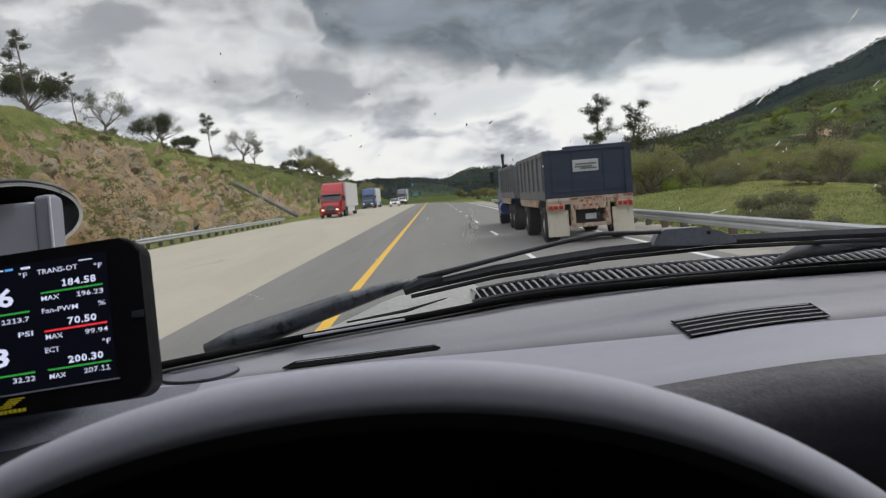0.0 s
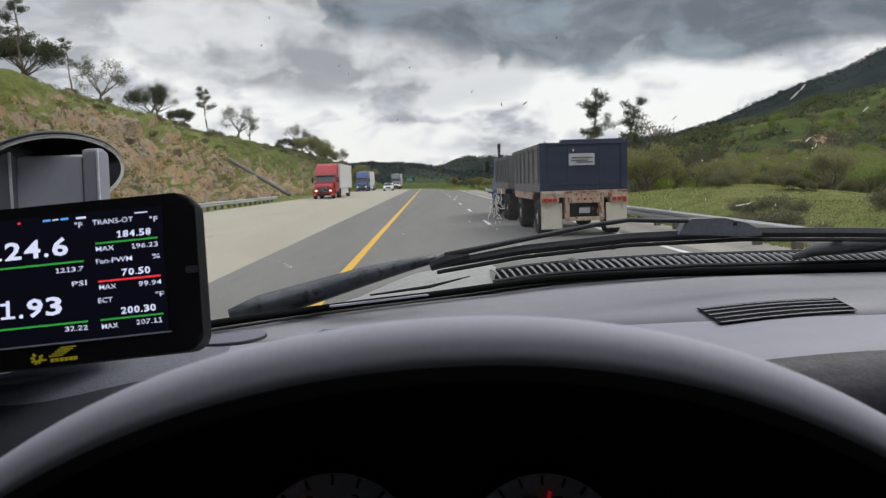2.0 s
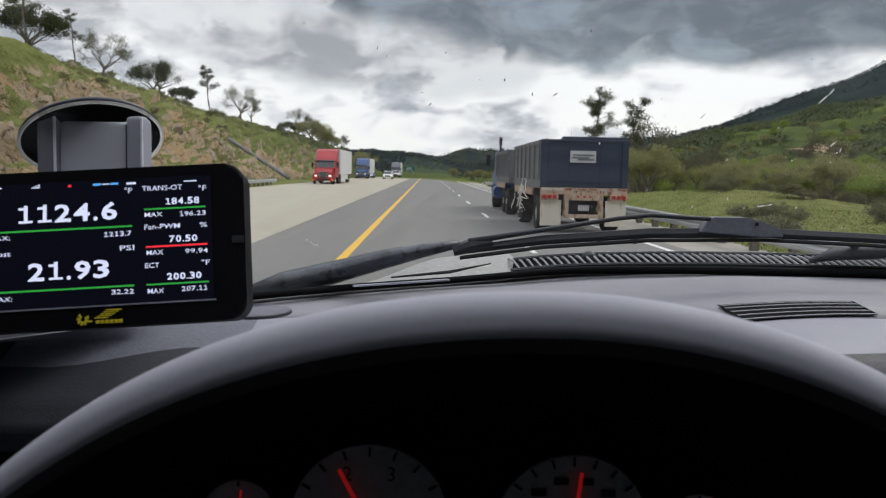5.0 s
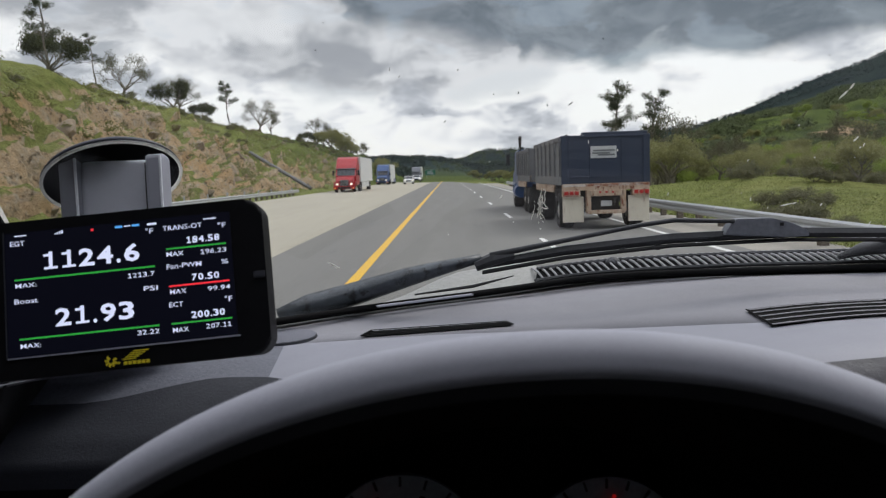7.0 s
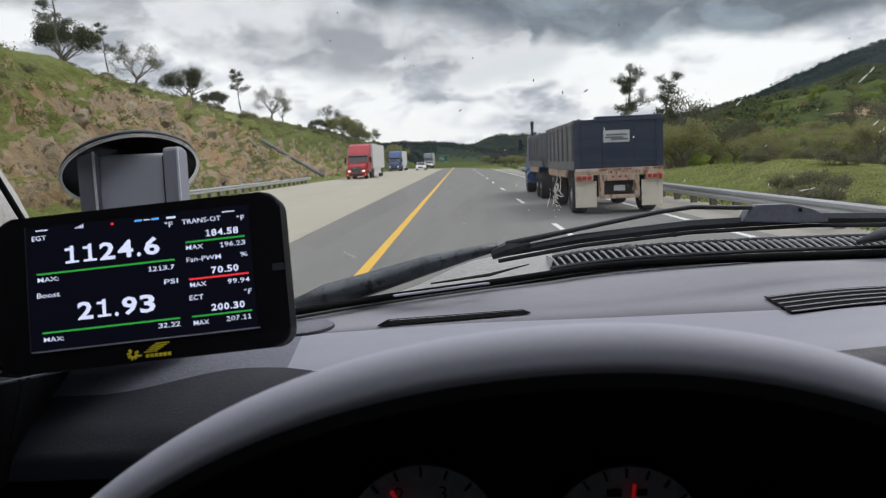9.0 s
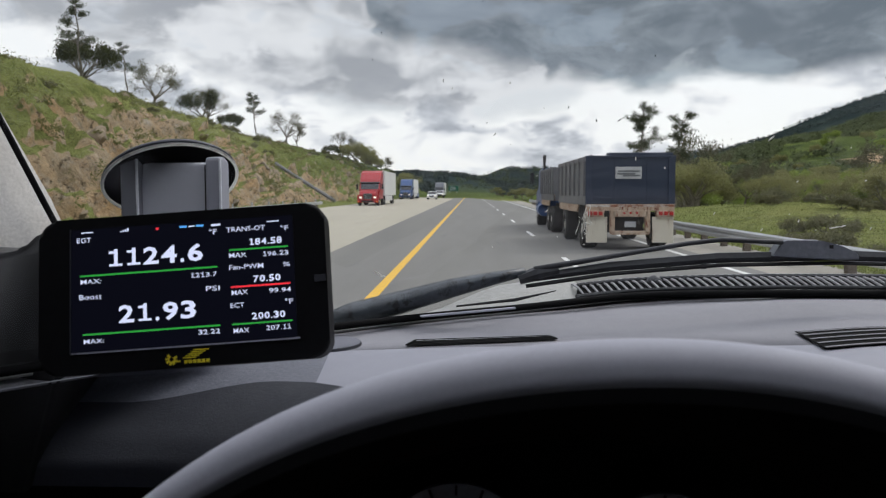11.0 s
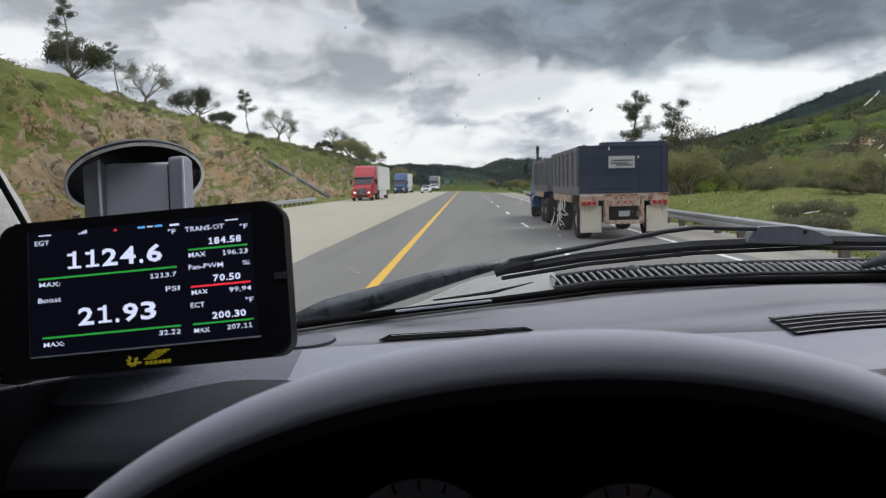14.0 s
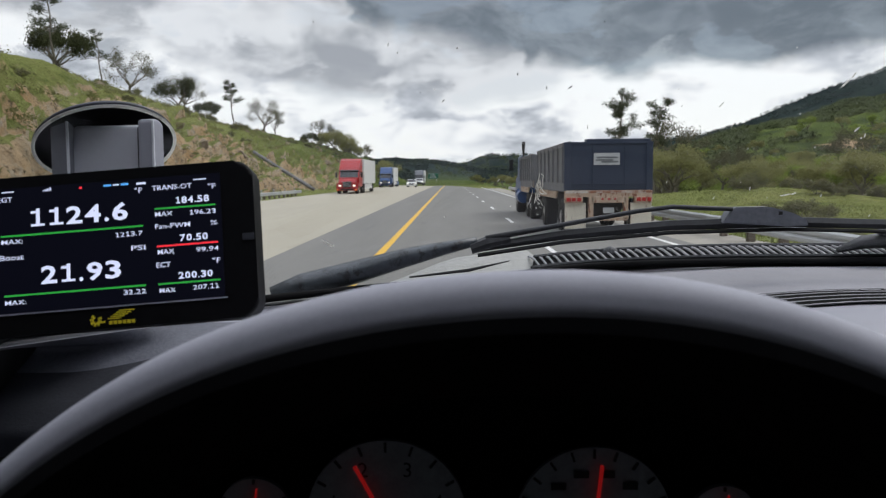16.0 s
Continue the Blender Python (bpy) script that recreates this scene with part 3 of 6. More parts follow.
def sheet(name, fx, rows_u, rows_v, material, parent=None, smooth=True, thick=0.0):
    """A surface from fx(u, v); thick gives it depth downwards."""
    bm = bmesh.new()
    grid = [[bm.verts.new(fx(u, v)) for u in rows_u] for v in rows_v]
    for a, b in zip(grid, grid[1:]):
        for i in range(len(a) - 1):
            bm.faces.new((a[i], a[i + 1], b[i + 1], b[i]))
    bmesh.ops.recalc_face_normals(bm, faces=bm.faces)
    if thick:
        bmesh.ops.solidify(bm, geom=list(bm.faces), thickness=thick)
    return part(name, bm, material, parent, smooth=smooth)


def steps(a, b, n):
    return [a + (b - a) * i / (n - 1) for i in range(n)]


def smooth_step(a, b, v):
    v = min(max((v - a) / (b - a), 0.0), 1.0)
    return v * v * (3 - 2 * v)


def fbm(x, y, scale, octaves=4, seed=0.0):
    total, amp, s = 0.0, 1.0, 1.0 / scale
    for _ in range(octaves):
        total += amp * noise.noise(Vector((x * s, y * s, seed)))
        amp, s = amp * 0.5, s * 2.1
    return total


# ---- ground, road and hills ----
FOCAL = 1386.0
CENTRE_HILLS = ([-500, -260, -180, -130, -90, -35, 10, 60, 150, 250, 400, 900], [20, 20, 26, 34, 36, 33, 25, 16, 26, 38, 30, 50])
FAR_RIDGE = ([-600, -200, 0, 55, 110, 165, 230, 300, 360, 430, 510, 610, 700, 800, 1100, 1800], [14, 12, 22, 37, 34, 32, 46, 54, 57, 66, 90, 121, 160, 206, 280, 300])
FOOTHILL = ([150, 260, 330, 430, 515, 600, 700, 800, 1000, 1800], [0, 16, 32, 56, 82, 100, 122, 142, 170, 180])


def hill_left(x, y):
    """The cut bank beyond the other carriageway: rock face below, grass above."""
    s = -17.2 - x
    if s <= 0:
        return 0.0, 0.0
    crest = 15.2 * (1 + 0.10 * math.sin(y / 41 + 0.6) + 0.22 * fbm(x * 0.15, y, 70, 2, 3.0))
    crest *= 1 - smooth_step(230, 470, y)
    wob = 1.8 * fbm(x, y, 14, 3, 7.0)
    low = crest * 0.60 * smooth_step(0.5, 16.5 + wob, s)
    high = crest * 0.40 * smooth_step(9 + wob, 36, s)
    face = smooth_step(1.5, 4, s) * (1 - smooth_step(10, 18, s)) * min(crest / 12, 1)
    rough = face * (1.5 * abs(fbm(x, y, 6, 4, 11.0)) + 0.8 * fbm(x * 2, y * 2, 5, 3, 19.0))
    tops = 0.8 * fbm(x, y, 16, 3, 23.0) * smooth_step(14, 30, s) * min(crest / 10, 1)
    return low + high + rough + tops - 0.01 * max(s - 60, 0), face


def hill_far(x, y):
    if y < 120:
        return 0.0
    a = FOCAL * x / y
    best = 0.0
    clear = smooth_step(430, 610, y)
    for (at, up), depth, wide, uneven in ((CENTRE_HILLS, 720, 0.30, 5.0), (FAR_RIDGE, 1500, 0.35, 12.0), (FOOTHILL, 400, 0.32, 5.0)):
        h = np.interp(a, at, up) / FOCAL * depth
        g = math.exp(-(((y - depth) / (wide * depth)) ** 2))
        if depth == 720:
            g *= clear
        best = max(best, h * g + g * uneven * fbm(x, y, depth * 0.12, 4, depth) * min(h / 25, 1))
    return best


def ground_z(x, y):
    z = -0.04
    if x > 7.4:
        z -= 1.3 * smooth_step(7.4, 15, x) - 0.6 * fbm(x, y, 22, 3, 5.0) * smooth_step(12, 30, x)
        z += 1.6 * smooth_step(30, 110, x)
        z += 1.9 * smooth_step(11, 24, x) * (1 - smooth_step(30, 52, x)) * (0.75 + 0.5 * fbm(x, y, 26, 2, 9.0)) * (1 - smooth_step(70, 120, y))
    z += hill_left(x, y)[0]
    return max(z, hill_far(x, y) + min(z, 0))


def cleft(p):
    """How far a point lies from the nearest joint between blocks of stone: 0 in the joint."""
    near = noise.voronoi(p)[0]
    return min((near[1] - near[0]) * 1.7, 1.0)


def bank_point(x, y):
    """The cut bank with its broken rock: blocks, ledges and gullies on the lower face, hummocks above."""
    s = -17.2 - x
    z = ground_z(x, y)
    n = fbm(x * 0.3, y, 34, 3, 51.0)
    mask = smooth_step(0.8, 2.6, s) * (1 - smooth_step(11 + 7 * n, 17 + 9 * n, s)) * (1 - smooth_step(250, 420, y))
    push = 0.0
    if mask > 0.01:
        warp = 0.5 * fbm(x, y, 5, 2, 71.0)
        big = cleft(Vector((y / 3.4 + warp, s / 2.0 + 0.2 * y / 3.4, warp)))
        small = cleft(Vector((y / 1.25, s / 0.8 + warp, 3.0)))
        gully = abs(fbm(x * 0.35, y, 7.0, 3, 83.0))
        push = mask * (1.35 * (big - 0.45) + 0.42 * (small - 0.5) - 0.9 * max(0.25 - gully, 0) * 3)
    tuft = 0.28 * fbm(x, y, 2.6, 3, 91.0) * smooth_step(1.5, 4, s) * (1 - mask)
    rim = max(1 - smooth_step(0.0, 1.0, s), smooth_step(47, 51, s), 1 - smooth_step(24, 30, y), smooth_step(380, 410, y))
    return (x + 0.55 * push, y, z + 0.75 * push + tuft + 0.04 - 1.4 * rim)


def bed(x, y):
    """The ground sheet, which passes below the bank."""
    s = -17.2 - x
    under = smooth_step(1.0, 3.0, s) * (1 - smooth_step(43, 47, s)) * smooth_step(30, 36, y) * (1 - smooth_step(340, 380, y))
    return ground_z(x, y) - 2.2 * under


angles = [radians(a) for a in (*range(-180, -40, 5), *[k * 0.2 for k in range(-200, 201)], *range(45, 181, 5))]
reaches = [2.5 * 1.0345 ** k for k in range(222)]
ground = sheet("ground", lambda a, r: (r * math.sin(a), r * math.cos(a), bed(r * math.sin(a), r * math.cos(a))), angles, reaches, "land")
tagged(ground, "green spring hills with a tan rock cut beside the road", "ground", kind="structure")


bank_x = [-17.0 - 0.27 * k for k in range(76)] + [-37.6 - 0.62 * k for k in range(50)]
bank = sheet("cut_bank", bank_point, bank_x, [24 * 1.0062**k for k in range(462)], "land")
tagged(bank, "tan broken rock bank with green grass growing above it", "bank", kind="structure")


def strip(name, x0, x1, y0, y1, z, material, label, category, depth=0.03):
    """A slab of paving along the road."""
    bm = bmesh.new()
    ys = [y0]
    while ys[-1] < y1:
        ys.append(min(y1, ys[-1] + max(4.0, ys[-1] * 0.12)))
    for zz in (z, z - depth):
        for y in ys:
            bm.verts.new((x0, y, zz))
            bm.verts.new((x1, y, zz))
    bm.verts.ensure_lookup_table()
    n = len(ys)
    for i in range(n - 1):
        a = 2 * i
        bm.faces.new([bm.verts[k] for k in (a, a + 1, a + 3, a + 2)])
        b = a + 2 * n
        bm.faces.new([bm.verts[k] for k in (a, a + 2, b + 2, b)])
        bm.faces.new([bm.verts[k] for k in (a + 1, b + 1, b + 3, a + 3)])
    bmesh.ops.recalc_face_normals(bm, faces=bm.faces)
    return tagged(part(name, bm, material), label, category, kind="structure")


strip("road", -3.72, 5.75, -30, 900, 0.0, "asphalt", "worn grey asphalt carriageway with two lanes", "road")
strip("pavement", 5.75, 7.6, -30, 900, -0.004, "shoulder", "pale paved shoulder beside the carriageway", "shoulder")
strip("road", -14.6, -3.72, -30, 900, -0.003, "concrete", "pale concrete median and carriageway for oncoming traffic", "road")
strip("yellow_line", -1.61, -1.44, -10, 600, 0.006, "yellow", "solid yellow edge line on the asphalt", "road marking", 0.004)
strip("edge_line", 5.20, 5.34, -10, 600, 0.006, "white_paint", "solid white edge line on the asphalt", "road marking", 0.004)
dash_data = cube(-0.06, 0.06, 0, 3.2, 0.002, 0.006)
first = part("lane_dash", dash_data, "white_paint")
tagged(first, "white lane dash painted on grey asphalt", "road marking", "lane dashes", "structure")
first.location = (2.20, 3.5, 0)
for k in range(1, 30):
    o = copy_thing(first, pose(2.20, 3.5 + 12.2 * k, 0))

def guard_rail(x, y0, y1, facing, label, group=""):
    """W-beam rail on posts with spacer blocks."""
    rail = thing("guard_rail", x, y0, -0.08, label, "guard rail", group)
    bm = bmesh.new()
    prof = [(0.0, 0.64), (0.05, 0.60), (0.05, 0.54), (0.0, 0.49), (0.05, 0.44), (0.05, 0.38), (0.0, 0.34), (-0.012, 0.34), (0.03, 0.40), (0.03, 0.43), (-0.015, 0.49), (0.03, 0.55), (0.03, 0.59), (-0.012, 0.64)]
    ends = [[bm.verts.new((facing * a, y, z)) for a, z in prof] for y in (0, y1 - y0)]
    n = len(prof)
    for i in range(n):
        bm.faces.new((ends[0][i], ends[1][i], ends[1][(i + 1) % n], ends[0][(i + 1) % n]))
    bm.faces.new(ends[0])
    bm.faces.new(ends[1][::-1])
    bmesh.ops.recalc_face_normals(bm, faces=bm.faces)
    part("beam", bm, "galv", rail)
    post = part("post", cube(-0.09, 0.09, -0.08, 0.08, -0.6, 0.60, bevel=0.008), "post_wood", rail)
    block = part("spacer_block", cube(-0.09, 0.09, -0.07, 0.07, 0.36, 0.62, bevel=0.006), "post_wood", rail)
    post.location, block.location = (-facing * 0.29, 0.6, 0), (-facing * 0.10, 0.6, 0)
    for k in range(1, int((y1 - y0) / 1.9)):
        p, b = new("post", post.data), new("spacer_block", block.data)
        p.parent = b.parent = rail
        p.location, b.location = (-facing * 0.29, 0.6 + 1.9 * k, 0), (-facing * 0.10, 0.6 + 1.9 * k, 0)
    return rail


guard_rail(7.0, 9, 95, -1, "galvanised steel guard rail on wooden posts beside the road", "guard rails")
guard_rail(-15.3, 40, 80, 1, "galvanised guard rail with pale posts below the bank", "guard rails")


def marker_post(x, y, z, label):
    post = thing("marker_post", x, y, z, label, "marker post", "marker posts")
    part("post", cube(-0.05, 0.05, -0.012, 0.012, -0.1, 0.85, bevel=0.01), "sign_white", post)
    part("reflector", cube(-0.035, 0.035, -0.018, -0.013, 0.62, 0.78), "galv", post)


for k in range(9):
    marker_post(-15.75, 42 + 4.6 * k, -0.05, "white marker post behind the guard rail")
marker_post(7.5, 32, -0.1, "white marker post standing beside the guard rail")

# green road sign far ahead
sign = thing("road_sign", -9.5, 420, 0.0, "green road sign on two posts far down the road", "road sign")
sign.scale = (0.62, 0.62, 0.62)
part("panel", cube(-4.2, 4.2, -0.05, 0.05, 2.6, 7.0, bevel=0.04), "sign_green", sign)
part("border", cube(-3.9, 3.9, -0.075, -0.055, 6.55, 6.7), "sign_white", sign)
for k in range(3):
    part("text_bar", cube(-3.2 + 0.3 * k, 2.6 - 0.5 * k, -0.075, -0.055, 3.3 + 1.05 * k, 3.8 + 1.05 * k), "sign_white", sign)
for x in (-3, 3):
    part("post", cube(x - 0.12, x + 0.12, -0.02, 0.2, -0.2, 2.7), "galv", sign)


# ---- plants ----
def grow(rng, bm, tips, at, way, length, radius, depth, droop, spread):
    """A limb that tapers, bends and forks."""
    path, radii, p, d = [at.copy()], [radius], at.copy(), way.copy()
    n = 3 if depth else 2
    for i in range(n):
        d = (d + Vector((rng.uniform(-1, 1), rng.uniform(-1, 1), rng.uniform(-0.6, 1) - droop)) * 0.22).normalized()
        p = p + d * length / n
        path.append(p.copy())
        radii.append(radius * (1 - 0.45 * (i + 1) / n))
    tube(bm, path, radii, 6 if depth > 1 else 4)
    if depth == 0:
        tips.append((p, d))
        tips.append((path[1], d))
        return
    for k in range(rng.choice((2, 3, 3))):
        side = Vector((rng.uniform(-1, 1), rng.uniform(-1, 1), rng.uniform(-0.25, 0.7))).normalized()
        grow(rng, bm, tips, path[rng.choice((-1, -1, -2))], (d + side * spread).normalized(), length * rng.uniform(0.6, 0.82), radii[-1] * 0.75, depth - 1, droop, spread)


def leaves(rng, tips, count, reach, size, flat=0.7):
    verts, faces = [], []
    for p, d in tips:
        for _ in range(count):
            c = p + Vector((rng.gauss(0, reach), rng.gauss(0, reach), rng.gauss(0, reach * flat)))
            a = Vector((rng.uniform(-1, 1), rng.uniform(-1, 1), rng.uniform(-1, 1))).normalized() * size * rng.uniform(0.6, 1.3)
            b = a.orthogonal().normalized() * size * rng.uniform(0.3, 0.6)
            i = len(verts)
            verts += [c - a, c + b, c + a, c - b]
            faces.append((i, i + 1, i + 2, i + 3))
    data = bpy.data.meshes.new("crown")
    data.from_pydata(verts, [], faces)
    return data


def tree_data(seed, kind):
    """Trunk and crown of one tree, about one metre per metre, standing at the origin."""
    rng, bm, tips = random.Random(seed), bmesh.new(), []
    if kind == "pine":
        h = 12.0
        path = [Vector((0.15 * math.sin(k * 1.3 + seed), 0.15 * math.cos(k * 1.7), h * k / 8 - 0.4)) for k in range(9)]
        tube(bm, path, [0.24 * (1 - 0.09 * k) for k in range(9)], 8)
        for k in range(19):
            t = rng.uniform(0.48, 1.0)
            i = min(int(t * 8), 7)
            base = path[i].lerp(path[i + 1], t * 8 - i)
            a, ln = rng.uniform(0, math.tau), rng.uniform(0.9, 2.6) * (1.25 - 0.7 * t) * (0.7 if t < 0.5 else 1)
            way = Vector((math.cos(a), math.sin(a), rng.uniform(0.05, 0.7))).normalized()
            grow(rng, bm, tips, base, way, ln, 0.06, 1, 0.0, 0.8)
        crown = leaves(rng, tips, 40, 0.27, 0.12, 0.55)
        mat = "pine"
    elif kind == "bush":
        for k in range(9):
            a = rng.uniform(0, math.tau)
            grow(rng, bm, tips, Vector((0, 0, -0.1)), Vector((math.cos(a), math.sin(a), rng.uniform(0.4, 1.4))).normalized(), 0.75, 0.035, 2, 0.0, 0.9)
        crown = leaves(rng, tips, 13, 0.18, 0.10)
        mat = "brush"
    else:
        low = 1.9 if kind == "bare" else 1.25
        trunk = [Vector((0, 0, -0.4)), Vector((0.08, 0.05, low * 0.5)), Vector((0.2, -0.1, low))]
        tube(bm, trunk, [0.30, 0.22, 0.18], 8)
        for k in range(6):
            a = k * math.tau / 6 + rng.uniform(-0.4, 0.4)
            way = Vector((math.cos(a), math.sin(a), rng.uniform(0.5 if kind == "bare" else 0.15, 1.5))).normalized()
            grow(rng, bm, tips, trunk[2] - Vector((0, 0, rng.uniform(0, 0.5))), way, 2.0, 0.13, 3, 0.05, 0.75)
        crown = leaves(rng, tips, {"bare": 15, "oak": 22, "spring": 26, "live": 30}[kind], {"bare": 0.30, "oak": 0.46, "spring": 0.48, "live": 0.42}[kind], 0.105 if kind == "bare" else 0.17)
        mat = {"bare": "dark_twigs", "oak": "oak", "spring": "spring", "live": "live_oak"}[kind]
    wood = bpy.data.meshes.new("trunk")
    bm.to_mesh(wood)
    bm.free()
    wood.materials.append(M["bark"])
    crown.materials.append(M[mat])
    return wood, crown


TREES = {k: [tree_data(s, k) for s in seeds] for k, seeds in (("pine", (3, 8, 21)), ("bare", (5, 11)), ("oak", (2, 14)), ("spring", (6, 17)), ("bush", (4, 9, 30)), ("live", (7, 19)))}
TREE_WORDS = {"pine": "dark sparse pine with a bare lower trunk on the slope", "bare": "nearly leafless dark oak with spreading grey limbs on the grass",
              "oak": "grey-green budding oak with a rounded uneven crown", "spring": "fresh light-green leafy tree standing in the meadow",
              "live": "dense dark-green oak with a rounded crown on the crest",
              "bush": "grey-brown scrubby bush growing on the slope"}


def plant(kind, x, y, size, rng, lean=4):
    wood, crown = TREES[kind][rng.randrange(len(TREES[kind]))]
    t = new("bush" if kind == "bush" else "tree")
    wide, tall = (0.98, 1.16) if kind in ("bare", "live") else (1.0, 1.0)
    t.matrix_world = pose(x, y, ground_z(x, y) - 0.05, rng.uniform(-lean, lean), rng.uniform(-lean, lean), rng.uniform(0, 360)) @ Matrix.Diagonal((size * wide, size * wide, size * tall, 1))
    tagged(t, TREE_WORDS[kind], "bush" if kind == "bush" else "tree", "bushes" if kind == "bush" else "trees")
    for name, data in (("trunk", wood), ("crown", crown)):
        o = new(name, data)
        o.parent = t


rng = random.Random(12)
# along the crest of the left bank
for kind, x, y, size in (("pine", -42, 84, 0.72), ("pine", -44, 100, 0.55), ("live", -45, 91, 0.85), ("bare", -47, 94, 0.80), ("bare", -46, 113, 0.95), ("live", -46, 133, 0.85), ("bare", -47, 139, 0.95), ("live", -45, 146, 0.60),
                         ("pine", -44, 160, 0.80), ("bare", -45, 190, 1.15), ("bare", -44, 198, 0.70), ("live", -44, 246, 0.65), ("bare", -44, 268, 1.2), ("bare", -38, 345, 1.3), ("live", -36, 338, 0.8)):
    plant(kind, x, y, size, rng)
for k in range(46):
    y = rng.uniform(45, 300)
    plant("bush", -rng.uniform(28, 47), y, rng.uniform(0.4, 1.0), rng)
# meadow on the right
for kind, x, y, size in (("spring", 42, 84, 0.55), ("bare", 27, 95, 1.2), ("bare", 47, 92, 1.05), ("pine", 18.6, 88, 0.95), ("pine", 23.6, 92, 0.90), ("oak", 54, 105, 0.8)):
    plant(kind, x, y, size, rng)
for k in range(130):
    y = 98 + 210 * rng.random() ** 1.3
    x = y * rng.uniform(0.17, 0.64)
    kind = rng.choice(("spring", "spring", "oak", "oak", "oak", "oak", "bush"))
    plant(kind, x, y, rng.uniform(0.9, 1.7) if kind == "bush" else rng.uniform(0.42, 0.90), rng)
for k in range(26):
    y = rng.uniform(30, 85)
    plant("bush", max(y * rng.uniform(0.32, 0.62), 12), y, rng.uniform(0.4, 0.9), rng)

for k in range(15):
    y = rng.uniform(58, 98)
    plant(rng.choice(("oak", "oak", "spring", "bare")), y * rng.uniform(0.34, 0.62), y, rng.uniform(0.38, 0.62), rng)
for k in range(44):
    y = rng.uniform(105, 380)
    plant("bush" if y < 200 else rng.choice(("bush", "oak")), 10.5 + rng.random() * 0.10 * y, y, rng.uniform(0.4, 0.65), rng)
for k in range(18):
    y = rng.uniform(230, 420)
    plant(rng.choice(("bush", "oak")), -20 - rng.random() * 22, y, rng.uniform(0.7, 1.2), rng)

# an open row of budding oaks behind the meadow
row_rng = random.Random(77)
for k in range(20):
    y = row_rng.uniform(74, 104)
    plant(row_rng.choice(("oak", "oak", "oak", "spring")), y * row_rng.uniform(0.27, 0.62), y, row_rng.uniform(0.50, 0.82), row_rng)

# woods on the far slopes, one clump a tree
verts, faces = [], []
spots = []
while len(spots) < 11000:
    y = rng.uniform(240, 1500) if rng.random() < 0.25 else rng.uniform(220, 480)
    a = rng.uniform(-330, 840)
    x = a * y / FOCAL
    if (a < 175 and y < 500) or (y > 680 and a > 130):
        continue
    if fbm(x, y, 60, 4, 41.0) < rng.uniform(-0.32, 0.12):
        continue
    spots.append((x, y))
# closed wood where the road seems to end
wood_spots = []
for k in range(5200):
    y = rng.uniform(400, 730)
    a = rng.uniform(-300, 190)
    if abs(a) * y / FOCAL > 17 or y > 600:
        wood_spots.append((a * y / FOCAL, y))
# trees along the crest of the far ridge
for k in range(2400):
    y, a = row_rng.uniform(1180, 1520), row_rng.uniform(60, 860)
    wood_spots.append((a * y / FOCAL, y))
for x, y in wood_spots + spots:
    if (x, y) == spots[0]:
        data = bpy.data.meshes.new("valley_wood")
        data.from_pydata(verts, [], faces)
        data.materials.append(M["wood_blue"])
        tagged(new("valley_wood", data), "dark wood coloured with blue haze closing the valley at road's end", "woodland", kind="stuff")
        verts, faces = [], []
    h = rng.uniform(1.8, 4.6) if y > 1100 else rng.uniform(1.1, 2.8)
    w = h * rng.uniform(0.45, 0.85)
    z = ground_z(x, y)
    for _ in range(15):
        c = Vector((x + rng.gauss(0, w * 0.5), y + rng.gauss(0, w * 0.5), z + h * rng.uniform(0.1, 1.05)))
        p = Vector((rng.uniform(-1, 1), rng.uniform(-1, 1), rng.uniform(-0.6, 0.6))).normalized() * w * rng.uniform(0.2, 0.5)
        q = p.orthogonal().normalized() * w * rng.uniform(0.15, 0.4)
        i = len(verts)
        verts += [c - p, c + q, c + p, c - q]
        faces.append((i, i + 1, i + 2, i + 3))
data = bpy.data.meshes.new("distant_wood")
data.from_pydata(verts, [], faces)
data.materials.append(M["wood_far"])
tagged(new("distant_wood", data), "dark green oaks and scrub scattered over the far slopes", "woodland", kind="stuff")

# low scrub and tufts over the bank
verts, faces = [], []
for k in range(2600):
    y = 30 + 220 * rng.random() ** 1.4
    x = -rng.uniform(18.2, 50)
    if fbm(x, y, 9, 3, 61.0) < 0.02:
        continue
    p, r = Vector((x, y, ground_z(x, y))), rng.uniform(0.12, 0.5)
    for _ in range(34):
        c = p + Vector((rng.gauss(0, r), rng.gauss(0, r), abs(rng.gauss(0, r * 0.7))))
        a = Vector((rng.uniform(-1, 1), rng.uniform(-1, 1), rng.uniform(-0.2, 1))).normalized() * rng.uniform(0.08, 0.2)
        b = a.orthogonal().normalized() * 0.05
        i = len(verts)
        verts += [c - a, c + b, c + a, c - b]
        faces.append((i, i + 1, i + 2, i + 3))
data = bpy.data.meshes.new("bank_scrub")
data.from_pydata(verts, [], faces)
data.materials.append(M["scrub"])
tagged(new("bank_scrub", data), "low green and brown scrub scattered over the cut bank", "scrub", kind="stuff")

# long grass on the verge
verts, faces = [], []
for k in range(42000):
    near = rng.random()
    x, y = 7.5 + 17 * rng.random() ** 1.2, 12 + 60 * near * near + rng.uniform(0, 6)
    z, h, a = ground_z(x, y), rng.uniform(0.04, 0.13), rng.uniform(0, math.tau)
    u, v = Vector((math.cos(a), math.sin(a), 0)) * 0.022, Vector((rng.uniform(-0.12, 0.12), rng.uniform(-0.12, 0.12), h))
    p, i = Vector((x, y, z)), len(verts)
    verts += [p - u, p + u, p + v]
    faces.append((i, i + 1, i + 2))
data = bpy.data.meshes.new("verge_grass")
data.from_pydata(verts, [], faces)
data.materials.append(M["grass"])
